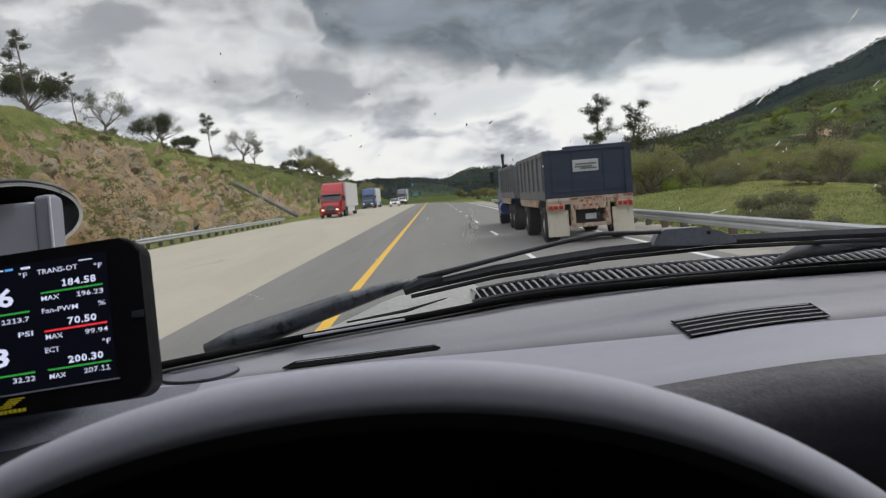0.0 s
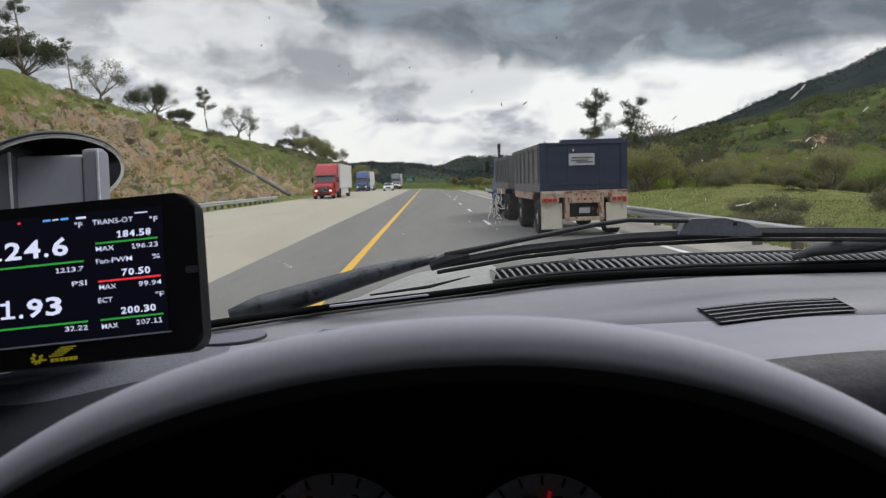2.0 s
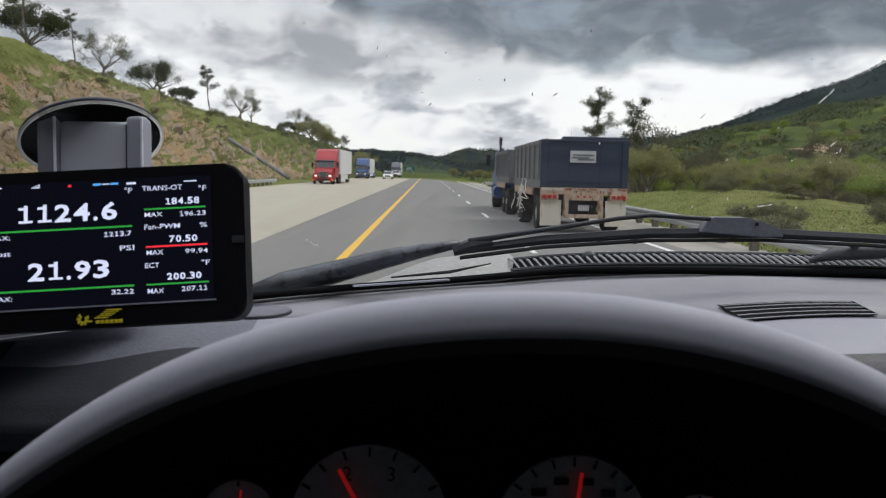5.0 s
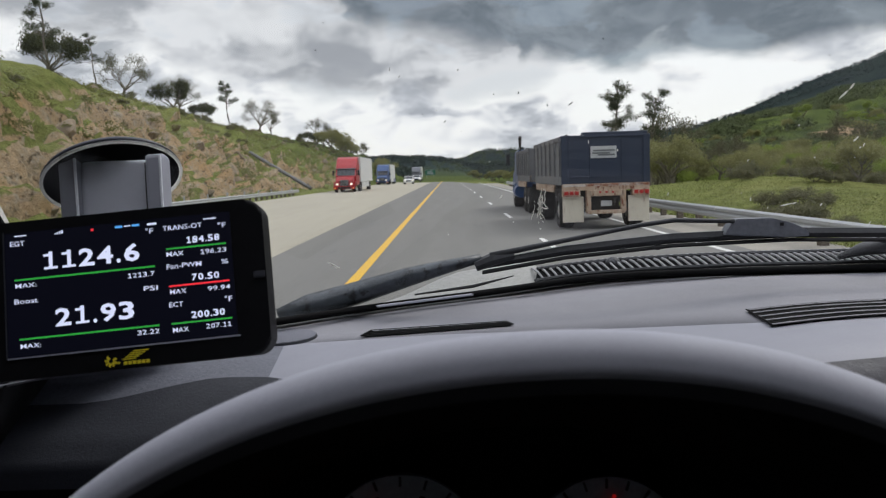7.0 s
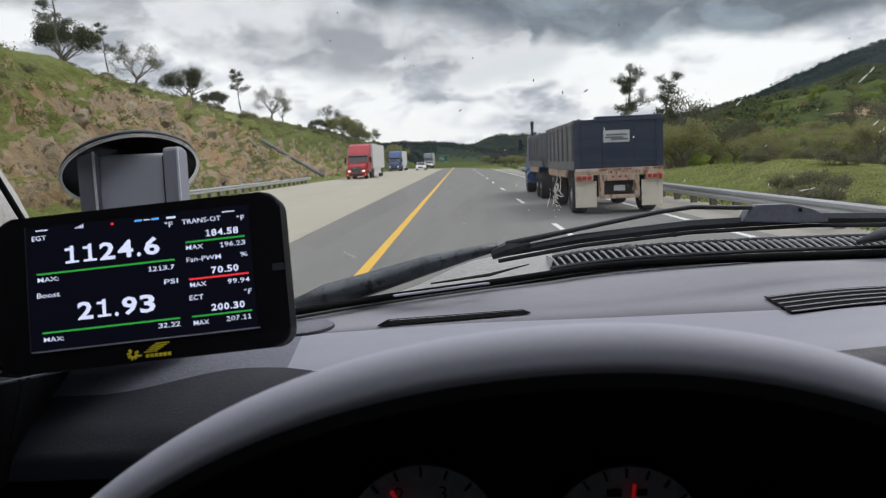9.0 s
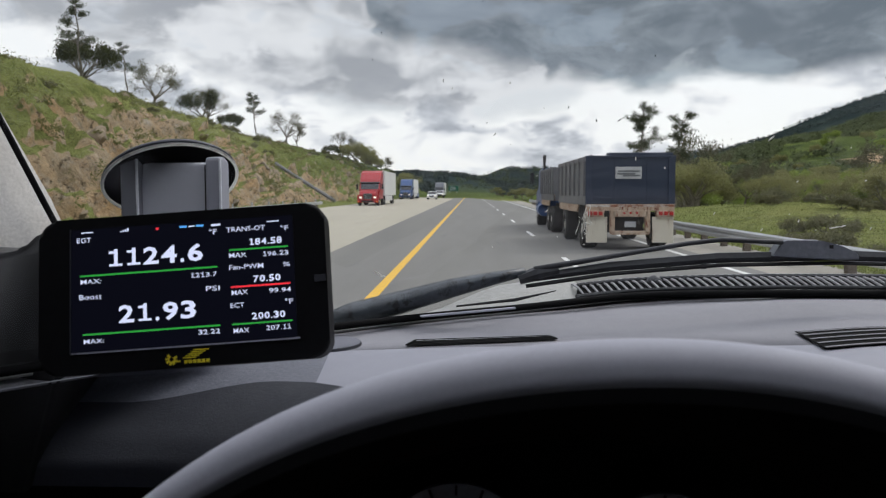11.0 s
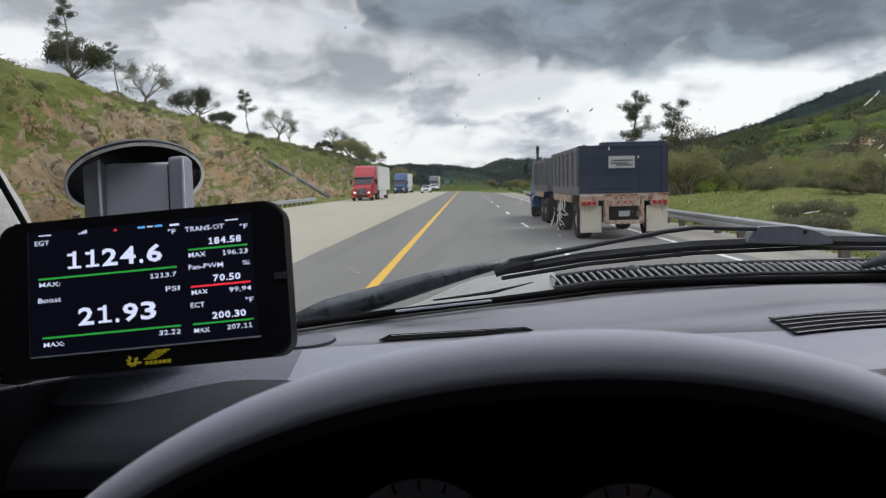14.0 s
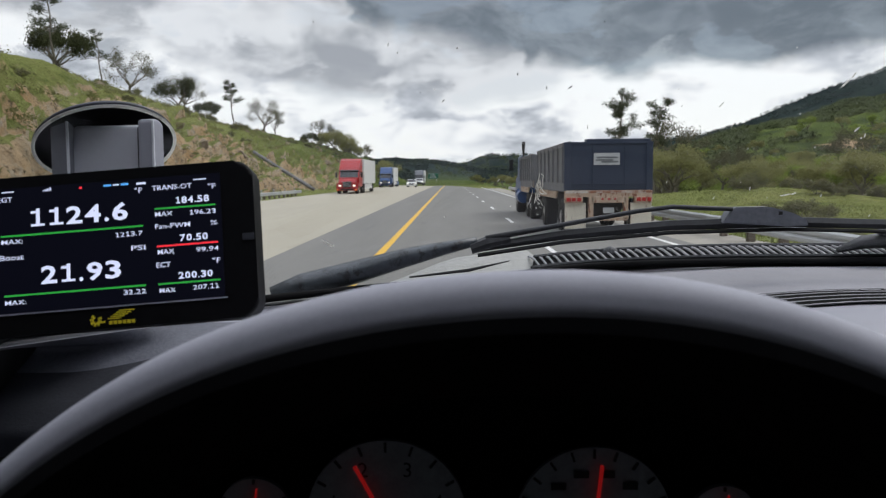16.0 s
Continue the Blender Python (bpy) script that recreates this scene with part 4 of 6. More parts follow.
tagged(new("verge_grass", data), "long green spring grass along the road verge", "grass", kind="stuff")

# boulders on the bank
for k in range(60):
    y = rng.uniform(35, 230)
    x = -rng.uniform(19, 44)
    r = rng.uniform(0.3, 1.0)
    bm = bmesh.new()
    bmesh.ops.create_icosphere(bm, subdivisions=3, radius=r)
    s = rng.uniform(0, 90)
    cuts = [(Vector((row_rng.gauss(0, 1), row_rng.gauss(0, 1), row_rng.gauss(0, 1))).normalized(), row_rng.uniform(0.45, 0.75) * r) for _ in range(9)]
    for v in bm.verts:
        for way, off in cuts:
            v.co -= way * max(v.co.dot(way) - off, 0) * 0.92
        v.co *= 1 + 0.30 * noise.noise(v.co / r * 1.1 + Vector((s, 0, 0))) + 0.10 * noise.noise(v.co / r * 3.5 + Vector((0, s, 0)))
        v.co.z *= 0.65
        v.co.x *= 1.25
    b = part("boulder", bm, "boulder")
    b.matrix_world = pose(x, y, ground_z(x, y) - 0.22 * r, 0, 30, rng.uniform(0, 360))
    tagged(b, "weathered tan granite boulder half buried in the bank", "boulder", "boulders")


# drain pipe laid down the bank
low, top = Vector((-18.0, 103, 0.30)), Vector((-26.5, 105.5, ground_z(-26.5, 105.5) + 0.9))
pipe = tube(bmesh.new(), [low.lerp(top, k / 10) for k in range(11)], 0.24, 12)
tagged(part("drain_pipe", pipe, "pipe", smooth=True), "grey corrugated drain pipe laid down the rocky bank", "pipe")


# ---- vehicles ----
def dump_truck(x, y):
    """A tractor-bodied dump truck that draws a dump trailer, seen from behind."""
    t = thing("dump_truck", x, y, 0, "navy and grey dump truck drawing a rusty-framed trailer", "truck")
    W = 1.17

    def tub(y0, y1, z0, z1, tailgate):
        body = part("trailer_box" if tailgate else "truck_box", prism(bmesh.new(), [(y0, z0), (y1, z0), (y1, z1), (y0, z1)], -W, W, 0.02), "box_grey", t, "dusty grey steel box")
        # open top and ribs
        part("top_rail", cube(-W - 0.03, -W + 0.05, y0, y1, z1 - 0.10, z1 + 0.03, bevel=0.012), "box_grey", body)
        part("top_rail", cube(W - 0.05, W + 0.03, y0, y1, z1 - 0.10, z1 + 0.03, bevel=0.012), "box_grey", body)
        n = 7
        for k in range(n):
            yy = y0 + 0.12 + (y1 - y0 - 0.3) * k / (n - 1)
            part("rib", cube(-W - 0.05, -W + 0.01, yy, yy + 0.07, z0 + 0.25, z1, bevel=0.01), "box_grey", body)
            part("rib", cube(W - 0.01, W + 0.05, yy, yy + 0.07, z0 + 0.25, z1, bevel=0.01), "box_grey", body)
        part("skirt", prism(bmesh.new(), [(y0, z0 + 0.26), (y1, z0 + 0.26), (y1 - 0.2, z0 - 0.22), (y0 + 1.9, z0 - 0.22), (y0 + 1.6, z0 + 0.0), (y0, z0 + 0.02)], -W + 0.02, -W + 0.06), "rusty", body, "pale dirty lower side panel")
        return body

    box_1 = tub(0.08, 6.6, 1.20, 2.50, True)
    gate = part("tailgate", cube(-W - 0.02, W + 0.02, -0.03, 0.09, 1.22, 2.54, bevel=0.018), "navy", t, "faded navy steel tailgate")
    for xx in (-0.42, 0.44):
        part("seam", cube(xx - 0.015, xx + 0.015, -0.050, -0.028, 1.28, 2.50, bevel=0.006), "navy", gate)
    for xx in (-1.10, 1.10):
        part("corner_post", cube(xx - 0.09, xx + 0.09, -0.070, -0.028, 1.23, 2.53, bevel=0.012), "navy", gate)
    for zz in (1.27, 1.40):
        part("hinge_rail", cube(-W + 0.02, W - 0.02, -0.052, -0.028, zz, zz + 0.028, bevel=0.006), "navy", gate)
    part("scuff_plate", cube(-W, W, -0.128, -0.121, 1.165, 1.232, bevel=0.002), "scuffed", t, "scuffed pale upper strip")
    part("lip", cube(-W - 0.03, W + 0.03, -0.06, 0.10, 2.48, 2.54, bevel=0.01), "navy", gate)
    part("tarp", cube(-0.58, W - 0.02, 0.02, 0.42, 2.50, 2.625, bevel=0.03), "navy", t, "folded dark tarp")
    part("tarp_roll", tube(bmesh.new(), [(-0.55, 0.30, 2.56), (W, 0.30, 2.57)], 0.045, 10), "black", t)
    board = part("sign", cube(-0.40, 0.30, -0.055, -0.043, 1.92, 2.24, bevel=0.004), "sign_white", gate, "white sign plate")
    for k, (a, b, z) in enumerate(((-0.33, 0.24, 2.10), (-0.35, 0.12, 2.03), (-0.20, 0.25, 1.98))):
        part("text_bar", cube(a, b, -0.064, -0.056, z, z + 0.045), "sign_grey", board)
    # rear frame
    part("bolster", cube(-W, W, -0.12, 0.12, 1.06, 1.24, bevel=0.015), "rusty", t, "rusty cream rear beam")
    for s in (-1, 1):
        lamp_box = part("lamp_box", cube(min(s * 0.70, s * W), max(s * 0.70, s * W), -0.14, 0.10, 0.90, 1.07, bevel=0.012), "rusty", t)
        for k in range(3):
            xx = s * (0.80 + 0.14 * k)
            part("tail_lamp", cube(xx - 0.055, xx + 0.055, -0.165, -0.13, 0.945, 1.045, bevel=0.012), "tail_red", lamp_box, "red tail lamp")
        part("mudflap", cube(min(s * 0.60, s * (W + 0.0)), max(s * 0.60, s * (W + 0.0)), -0.05, -0.02, 0.20, 0.90, bevel=0.01), "flap", t, "cream mudflap")
        part("upright", cube(s * 0.47 - 0.06, s * 0.47 + 0.06, -0.13, 0.10, 0.45, 1.07, bevel=0.012), "rusty", t)
    part("cross_bar", cube(-0.47, 0.47, -0.13, 0.10, 0.90, 1.07, bevel=0.012), "rusty", t)
    part("bumper_bar", cube(-0.50, 0.50, -0.13, 0.05, 0.42, 0.52, bevel=0.012), "rusty", t)
    for k in range(3):
        part("marker_lamp", cube(-0.20 + 0.17 * k, -0.14 + 0.17 * k, -0.15, -0.12, 0.98, 1.03, bevel=0.008), "tail_red", t)
    part("hitch_plate", cube(-0.38, 0.38, 0.10, 0.20, 0.50, 0.90), "under", t)
    part("license_plate", cube(-0.13, 0.17, -0.02, 0.0, 0.62, 0.77, bevel=0.004), "sign_white", t, "blank pale plate")
    part("hitch_hook", tube(bmesh.new(), [(0.22, -0.05, 0.78), (0.22, -0.12, 0.70), (0.22, -0.06, 0.62)], 0.03, 8), "under", t)
    for s in (-0.42, 0.42):
        part("chassis_rail", cube(s - 0.06, s + 0.06, 0.1, 16.8, 0.72, 1.05), "under", t)
    for yy in (0.95, 4.9):
        for s in (-1, 1):
            wheel_at(t, s * 0.95, yy, 0.50, 0.42)
        part("axle", tube(bmesh.new(), [(-0.9, yy, 0.5), (0.9, yy, 0.5)], 0.07, 8), "under", t)
    part("drawbar", tube(bmesh.new(), [(0, 6.4, 0.75), (0, 8.7, 0.75)], 0.09, 8), "rusty", t)
    tub(8.4, 13.6, 1.22, 2.46, False)
    for yy in (9.3, 10.6, 15.6):
        for s in (-1, 1):
            wheel_at(t, s * 0.95, yy, 0.50, 0.42)
    cab = part("cab", prism(bmesh.new(), [(13.9, 0.75), (16.9, 0.75), (16.9, 1.55), (15.9, 1.75), (15.6, 2.55), (13.9, 2.60)], -1.10, 1.10, 0.06), "cab_blue", t, "blue cab")
    part("rear_window", cube(-0.7, 0.7, 13.86, 13.90, 1.95, 2.35, bevel=0.01), "car_glass", cab)
    part("fuel_tank", tube(bmesh.new(), [(-1.0, 13.9, 0.75), (-1.0, 15.0, 0.75)], 0.28, 14), "cab_blue", t)
    for s in (-1, 1):
        part("exhaust_stack", tube(bmesh.new(), [(s * 1.02, 13.75, 1.0), (s * 1.02, 13.75, 3.05), (s * 1.02, 13.68, 3.15)], 0.075, 10), "under", t)
        mirror = part("mirror", cube(s * 1.42 - 0.09, s * 1.42 + 0.09, 15.55, 15.63, 1.95, 2.45, bevel=0.02), "black", t)
        part("mirror_arm", tube(bmesh.new(), [(s * 1.08, 15.6, 2.3), (s * 1.42, 15.6, 2.35)], 0.018, 6), "black", mirror)
        part("fender", prism(bmesh.new(), [(15.0, 0.85), (15.15, 1.1), (16.1, 1.1), (16.3, 0.7), (16.2, 0.7), (16.0, 1.0), (15.25, 1.0), (15.1, 0.8)], s * 1.18 if s < 0 else 0.75, -0.75 if s < 0 else 1.18), "cab_blue", t)
    return t


dump_truck(4.25, 21.3)


def semi(x, y, paint, label):
    """An oncoming road tractor with a box trailer; its front looks back along the road."""
    t = thing("semi_truck", x, y, 0, label, "truck", "oncoming vehicles")
    nose = part("hood", prism(bmesh.new(), [(0.05, 0.55), (0.0, 1.25), (0.25, 1.55), (1.75, 1.75), (1.75, 0.55)], -0.95, 0.95, 0.08), paint, t)
    part("grille", cube(-0.48, 0.48, -0.03, 0.03, 0.70, 1.35, bevel=0.02), "black", nose)
    for k in range(5):
        part("grille_bar", cube(-0.46, 0.46, -0.045, -0.025, 0.78 + 0.12 * k, 0.81 + 0.12 * k), "galv", nose)
    part("bumper", cube(-1.18, 1.18, -0.16, 0.14, 0.35, 0.66, bevel=0.05), paint, t)
    part("air_dam", cube(-0.7, 0.7, -0.18, -0.15, 0.40, 0.60, bevel=0.02), "black", t)
    part("sun_visor", prism(bmesh.new(), [(1.92, 2.56), (2.12, 2.66), (2.16, 2.62), (1.94, 2.50)], -1.08, 1.08), "black", t)
    cab = part("cab", prism(bmesh.new(), [(1.70, 0.75), (1.60, 1.75), (2.15, 2.62), (2.5, 2.98), (3.4, 3.72), (4.2, 3.92), (4.9, 3.95), (4.9, 0.75)], -1.15, 1.15, 0.07), paint, t)
    part("windscreen", prism(bmesh.new(), [(1.66, 1.80), (2.13, 2.55), (2.10, 2.57), (1.63, 1.82)], -1.0, 1.0), "car_glass", cab)
    for s in (-1, 1):
        part("side_window", cube(s * 1.155 - 0.01, s * 1.155 + 0.01, 2.0, 2.75, 1.85, 2.45, bevel=0.005), "car_glass", cab)
        part("headlight", cube(s * 0.78 - 0.15, s * 0.78 + 0.15, -0.05, 0.02, 0.80, 1.00, bevel=0.03), "lamp", nose, "lit headlight")
        part("marker_lamp", cube(s * 1.0 - 0.06, s * 1.0 + 0.06, -0.18, -0.15, 0.42, 0.52), "amber", t)
        part("fender", prism(bmesh.new(), [(0.2, 0.6), (0.35, 1.15), (1.35, 1.15), (1.6, 0.6), (1.45, 0.6), (1.25, 1.0), (0.5, 1.0), (0.35, 0.6)], -1.2 if s < 0 else 0.9, -0.9 if s < 0 else 1.2), paint, t)
        m = part("mirror", cube(s * 1.42 - 0.1, s * 1.42 + 0.1, 1.85, 1.95, 1.8, 2.4, bevel=0.03), "black", t)
        part("mirror_arm", tube(bmesh.new(), [(s * 1.1, 1.95, 2.2), (s * 1.42, 1.9, 2.2)], 0.02, 6), "black", m)
        for yy in (0.85, 5.4, 6.7, 15.8, 17.1):
            wheel_at(t, s * 1.0, yy, 0.5, 0.32)
        part("skirt", cube(s * 1.2 - 0.02, s * 1.2 + 0.02, 6.9, 14.8, 0.45, 1.05), "van_white", t)
        part("chassis_rail", cube(s * 0.4 - 0.06, s * 0.4 + 0.06, 1.5, 18.6, 0.8, 1.05), "under", t)
    part("trailer", cube(-1.28, 1.28, 5.5, 19.0, 1.08, 3.95, bevel=0.04), "van_white", t, "plain white box trailer")
    return t


semi(-11.4, 86, "cab_red", "red road tractor with a white box trailer coming the other way")
semi(-12.8, 152, "cab_blue", "blue road tractor with a white box trailer behind a red one")
semi(-8.8, 215, "cab_grey", "grey road tractor with a white box trailer far off")


def car(x, y, paint, label, pickup=False):
    t = thing("pickup_truck" if pickup else "car", x, y, 0, label, "pickup truck" if pickup else "car", "oncoming vehicles")
    h = 0.18 if pickup else 0.0
    body = part("body", prism(bmesh.new(), [(0.0, 0.35 + h), (0.02, 0.72 + h), (0.25, 0.86 + h), (1.25, 0.96 + h), (4.4, 0.98 + h), (4.7, 0.9 + h), (4.75, 0.4 + h)], -0.92, 0.92, 0.07), paint, t)
    roof = [(1.15, 0.94 + h), (1.95, 1.45 + h), (2.2, 1.5 + h), (3.0 if pickup else 3.6, 1.5 + h), (3.25 if pickup else 4.3, 0.96 + h)]
    part("cabin", prism(bmesh.new(), roof, -0.78, 0.78, 0.08), paint, t)
    part("windscreen", prism(bmesh.new(), [(1.21, 1.0 + h), (1.90, 1.42 + h), (1.87, 1.44 + h), (1.18, 1.02 + h)], -0.70, 0.70), "car_glass", t)
    part("grille", cube(-0.45, 0.45, -0.03, 0.03, 0.50 + h, 0.72 + h, bevel=0.02), "black", body)
    part("bumper", cube(-0.95, 0.95, -0.10, 0.10, 0.30 + h, 0.48 + h, bevel=0.04), "under" if pickup else paint, t)
    for s in (-1, 1):
        part("headlight", cube(s * 0.68 - 0.14, s * 0.68 + 0.14, -0.02, 0.06, 0.60 + h, 0.74 + h, bevel=0.02), "lamp", body, "lit headlight")
        part("side_window", cube(s * 0.79 - 0.01, s * 0.79 + 0.01, 1.75, 3.0, 1.05 + h, 1.38 + h, bevel=0.005), "car_glass", t)
        part("mirror", cube(s * 1.0 - 0.08, s * 1.0 + 0.08, 1.45, 1.58, 1.0 + h, 1.16 + h, bevel=0.02), "black", t)
        for yy in (0.85, 3.75):
            wheel_at(t, s * 0.80, yy, 0.36 + 0.06 * bool(pickup), 0.24)
    return t


car(-12.4, 168, "cab_blue", "blue sedan with lit headlights in the far carriageway")
car(-7.6, 150, "car_white", "white sedan with lit headlights in the far carriageway")
car(-7.2, 178, "car_white", "white pickup with lit headlights in the far carriageway", True)


# ---- the cab ----
def base_line(x):
    """Where the windshield meets the dash."""
    return 0.682 - 1.05 * max(0.22 - x, 0) ** 1.75 - 0.30 * max(x - 0.22, 0) ** 2 - 0.046 * smooth_step(0.09, 0.23, x)


def screen_y(x, z):
    return base_line(x) + 0.012 - 0.58 * (z - 1.515)


dash = thing("dashboard", 0.3, 0.40, 0.9, "grey grained plastic dashboard under the windshield", "dashboard")
dash.matrix_world = pose(0, 0, 0)


def dash_point(x, v):
    """v runs from the glass (0) over the top, the crease and the rolled front edge."""
    back = base_line(x) + 0.03
    rise = smooth_step(0.05, 0.26, x)
    z, crease = 1.5035 + 0.0125 * rise, 0.508 - 0.052 * rise - 0.02 * smooth_step(0.02, -0.14, x)
    crease = min(crease, back - 0.03)
    s, near = 0.035 * smooth_step(-0.06, -0.20, x), smooth_step(-0.01, -0.13, x)
    stops = [(back, z + 0.003), ((back + crease) / 2, z + 0.001), (crease + 0.003, z), (crease - 0.004, z + 0.0002),
             (0.43 + s, z - 0.001 - 0.009 * near), (0.405 + s, z - 0.005 - 0.019 * near), (0.388 + s, z - 0.013 - 0.022 * near), (0.378 + s, z - 0.025 - 0.022 * near), (0.379 + s, z - 0.038 - 0.022 * near), (0.392 + s, z - 0.050 - 0.020 * near), (0.45, 1.40), (0.47, 1.10)]
    i = min(int(v), len(stops) - 2)
    f = v - i
    y = stops[i][0] * (1 - f) + stops[i + 1][0] * f
    h = stops[i][1] * (1 - f) + stops[i + 1][1] * f
    return (x, y, h)


xs = steps(-0.42, 1.15, 90)
sheet("top_panel", dash_point, xs, [0, 0.5, 1, 1.5, 2.0], "dash", dash, thick=0.002)["label"] = "grey grained top panel"


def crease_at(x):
    """Where the soft edge ends and the darker lower face begins."""
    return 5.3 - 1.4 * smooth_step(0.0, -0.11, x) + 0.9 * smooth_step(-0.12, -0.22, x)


# the monitor's shade on this end of the dash is put into the panel colour
sheet("end_panel", lambda x, w: dash_point(x, 2.9 + (crease_at(x) - 2.9) * w), steps(-0.42, -0.106, 24), steps(0, 1, 8), "dash_end_shade", dash)["label"] = "sloping end panel with the monitor's shade in its colour"
sheet("top_edge", lambda x, w: dash_point(x, 2 + 0.9 * w), steps(-0.42, -0.106, 24), steps(0, 1, 4), "dash_roll", dash)
sheet("front_roll", lambda x, w: dash_point(x, 2 + (crease_at(x) - 2) * w), steps(-0.106, 1.15, 80), steps(0, 1, 12), "dash_roll", dash)["label"] = "soft rolled front edge"
# lower face: darkest tone on the left with black below it, mid grey right
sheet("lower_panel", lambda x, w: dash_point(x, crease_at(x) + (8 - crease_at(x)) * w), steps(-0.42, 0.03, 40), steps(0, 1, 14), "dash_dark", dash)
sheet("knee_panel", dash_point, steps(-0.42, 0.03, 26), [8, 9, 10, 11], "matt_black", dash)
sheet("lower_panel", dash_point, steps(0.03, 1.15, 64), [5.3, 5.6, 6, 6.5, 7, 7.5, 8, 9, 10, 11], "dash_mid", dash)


def top_z(x):
    return 1.5035 + 0.0125 * smooth_step(0.05, 0.26, x)


def louvre(corners, rows_n, cols_n, label, slat="dash_mid", thin=0.0006):
    """A slatted outlet between four corners given as back-left, back-right, front-right, front-left."""
    a, b, c, d = (Vector((*p, 0)) for p in corners)

    def at(u, v, up):
        p = (a * (1 - u) + b * u) * (1 - v) + (d * (1 - u) + c * u) * v
        return Vector((p.x, p.y, top_z(p.x) + 0.0006 + up))

    vent = thing("air_vent", 0, 0, 0, label, "air vent", "dashboard vents")
    bm = bmesh.new()
    us = steps(0, 1, 8)
    back_row, front_row = ([bm.verts.new(at(u, v, 0.0006)) for u in us] for v in (0, 1))
    for k in range(len(us) - 1):
        bm.faces.new((back_row[k], front_row[k], front_row[k + 1], back_row[k + 1]))
    part("opening", bm, "matt_black", vent)
    for k in range(rows_n + 1):
        v = k / rows_n
        bm = bmesh.new()
        tube(bm, [at(u, v, 0.0014) for u in us], thin, 6, 0.45)
        part("slat", bm, slat, vent)
    for k in range(cols_n + 1):
        u = k / cols_n
        bm = bmesh.new()
        tube(bm, [at(u, 0, 0.0012), at(u, 1, 0.0012)], 0.0003 if 0 < k < cols_n else 0.0009, 5, 0.5)
        part("divider", bm, "matt_black", vent)
    return vent


louvre([(-0.054, 0.522), (0.038, 0.540), (0.042, 0.529), (-0.059, 0.505)], 3, 14, "long dark slatted defroster vent in the dashboard", "matt_black", 0.0006)
louvre([(0.1925, 0.5065), (0.2850, 0.513), (0.2735, 0.4645), (0.1890, 0.4575)], 4, 6, "dark four-row slatted air vent in the dashboard", "dash", 0.0008)

speaker = thing("speaker_grille", -0.114, 0.512, 1.5043, "round ribbed speaker grille set into the dashboard", "speaker")
bm = bmesh.new()
bmesh.ops.create_cone(bm, cap_ends=True, segments=40, radius1=0.025, radius2=0.0245, depth=0.0016)
part("disc", bm, "dash_dark", speaker)
for k in range(-10, 11):
    y = k * 0.0023
    w = math.sqrt(max(0.0238**2 - y * y, 0))
    if w > 0.002:
        part("rib", tube(bmesh.new(), [(-w, y, 0.0012), (w, y, 0.0012)], 0.00055, 5, 0.5), "dash_roll", speaker)

# seal along the glass
path = [(x, base_line(x) + 0.004, 1.512 + 0.010 * smooth_step(0.0, 0.25, x)) for x in steps(-0.40, 1.1, 70)]
tagged(part("windshield_seal", tube(bmesh.new(), path, [0.0036 + 0.0010 * smooth_step(0.0, 0.2, q[0]) for q in path], 8, 0.75), "matt_black", smooth=True), "black rubber seal along the foot of the windshield", "seal", kind="structure")
tagged(part("paper_strip", cube(-0.040, 0.040, -0.0018, 0.0018, -0.0006, 0.0006), "hood_vinyl"), "thin pale strip lying along the windshield foot", "strip")
bpy.data.objects["paper_strip"].matrix_world = pose(-0.0178, 0.573, 1.5165, 0, 0, 31)

# ---- instrument cluster ----
cluster = thing("instrument_cluster", 0, 0, 0, "instrument cluster in deep shade under a rounded grey hood", "instrument cluster")
LIP_Y = 0.178


def lip_z(x):
    d = x - 0.028
    return 1.5702 - (1.95 * d * d + 38 * d**4 if d < 0 else 2.45 * d * d + 30 * d**4)


def lip_r(x):
    """The roll of the hood, a little fuller towards the right and thinner at its left foot."""
    return 0.0092 - 0.0018 * smooth_step(-0.02, -0.16, x) + 0.0014 * smooth_step(0.06, 0.22, x)


def hood_point(x, v):
    """v 0: far edge on the dash; 1: just behind the crest; up to 2: over the crest and down the front."""
    zc, r = lip_z(x), lip_r(x)
    if v <= 1:
        y = 0.41 - (0.41 - LIP_Y - 0.0105) * v
        top = zc - 0.0018
        low = min(1.506, top - 0.055)
        return (x, y, low + (top - low) * v)
    if v <= 1.8:
        a = radians(-50 + 135 * (v - 1) / 0.8)
        return (x, LIP_Y + r - r * math.sin(a) * (1.0 if a > 0 else 1.1), zc - r + r * math.cos(a))
    f = (v - 1.8) / 0.2
    return (x, LIP_Y - 0.0003 + 0.0006 * f, zc - 0.91 * r - 0.0012 * f)


xs = steps(-0.235, 0.275, 90)
sheet("hood", hood_point, xs, [0, 0.25, 0.5, 0.75, 1.0, *[1 + 0.8 * k / 12 for k in range(1, 13)], 1.9, 2.0], "hood_vinyl", cluster)["label"] = "soft grey vinyl hood"
# dark strip below the lip: the vinyl's fade into shade is put into its colour
sheet("hood_edge_shade", lambda x, v: (x, LIP_Y + 0.0003 + 0.0012 * v, lip_z(x) - 0.91 * lip_r(x) - 0.0012 - 0.0040 * v), xs, steps(0, 1, 4), "hood_edge_shade", cluster)["label"] = "inner edge with the lip's fading shade put into its colour"
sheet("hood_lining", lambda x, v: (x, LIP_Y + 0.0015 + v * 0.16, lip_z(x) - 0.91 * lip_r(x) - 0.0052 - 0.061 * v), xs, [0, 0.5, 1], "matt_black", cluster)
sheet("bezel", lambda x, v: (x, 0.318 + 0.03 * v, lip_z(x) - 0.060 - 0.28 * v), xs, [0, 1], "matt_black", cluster)
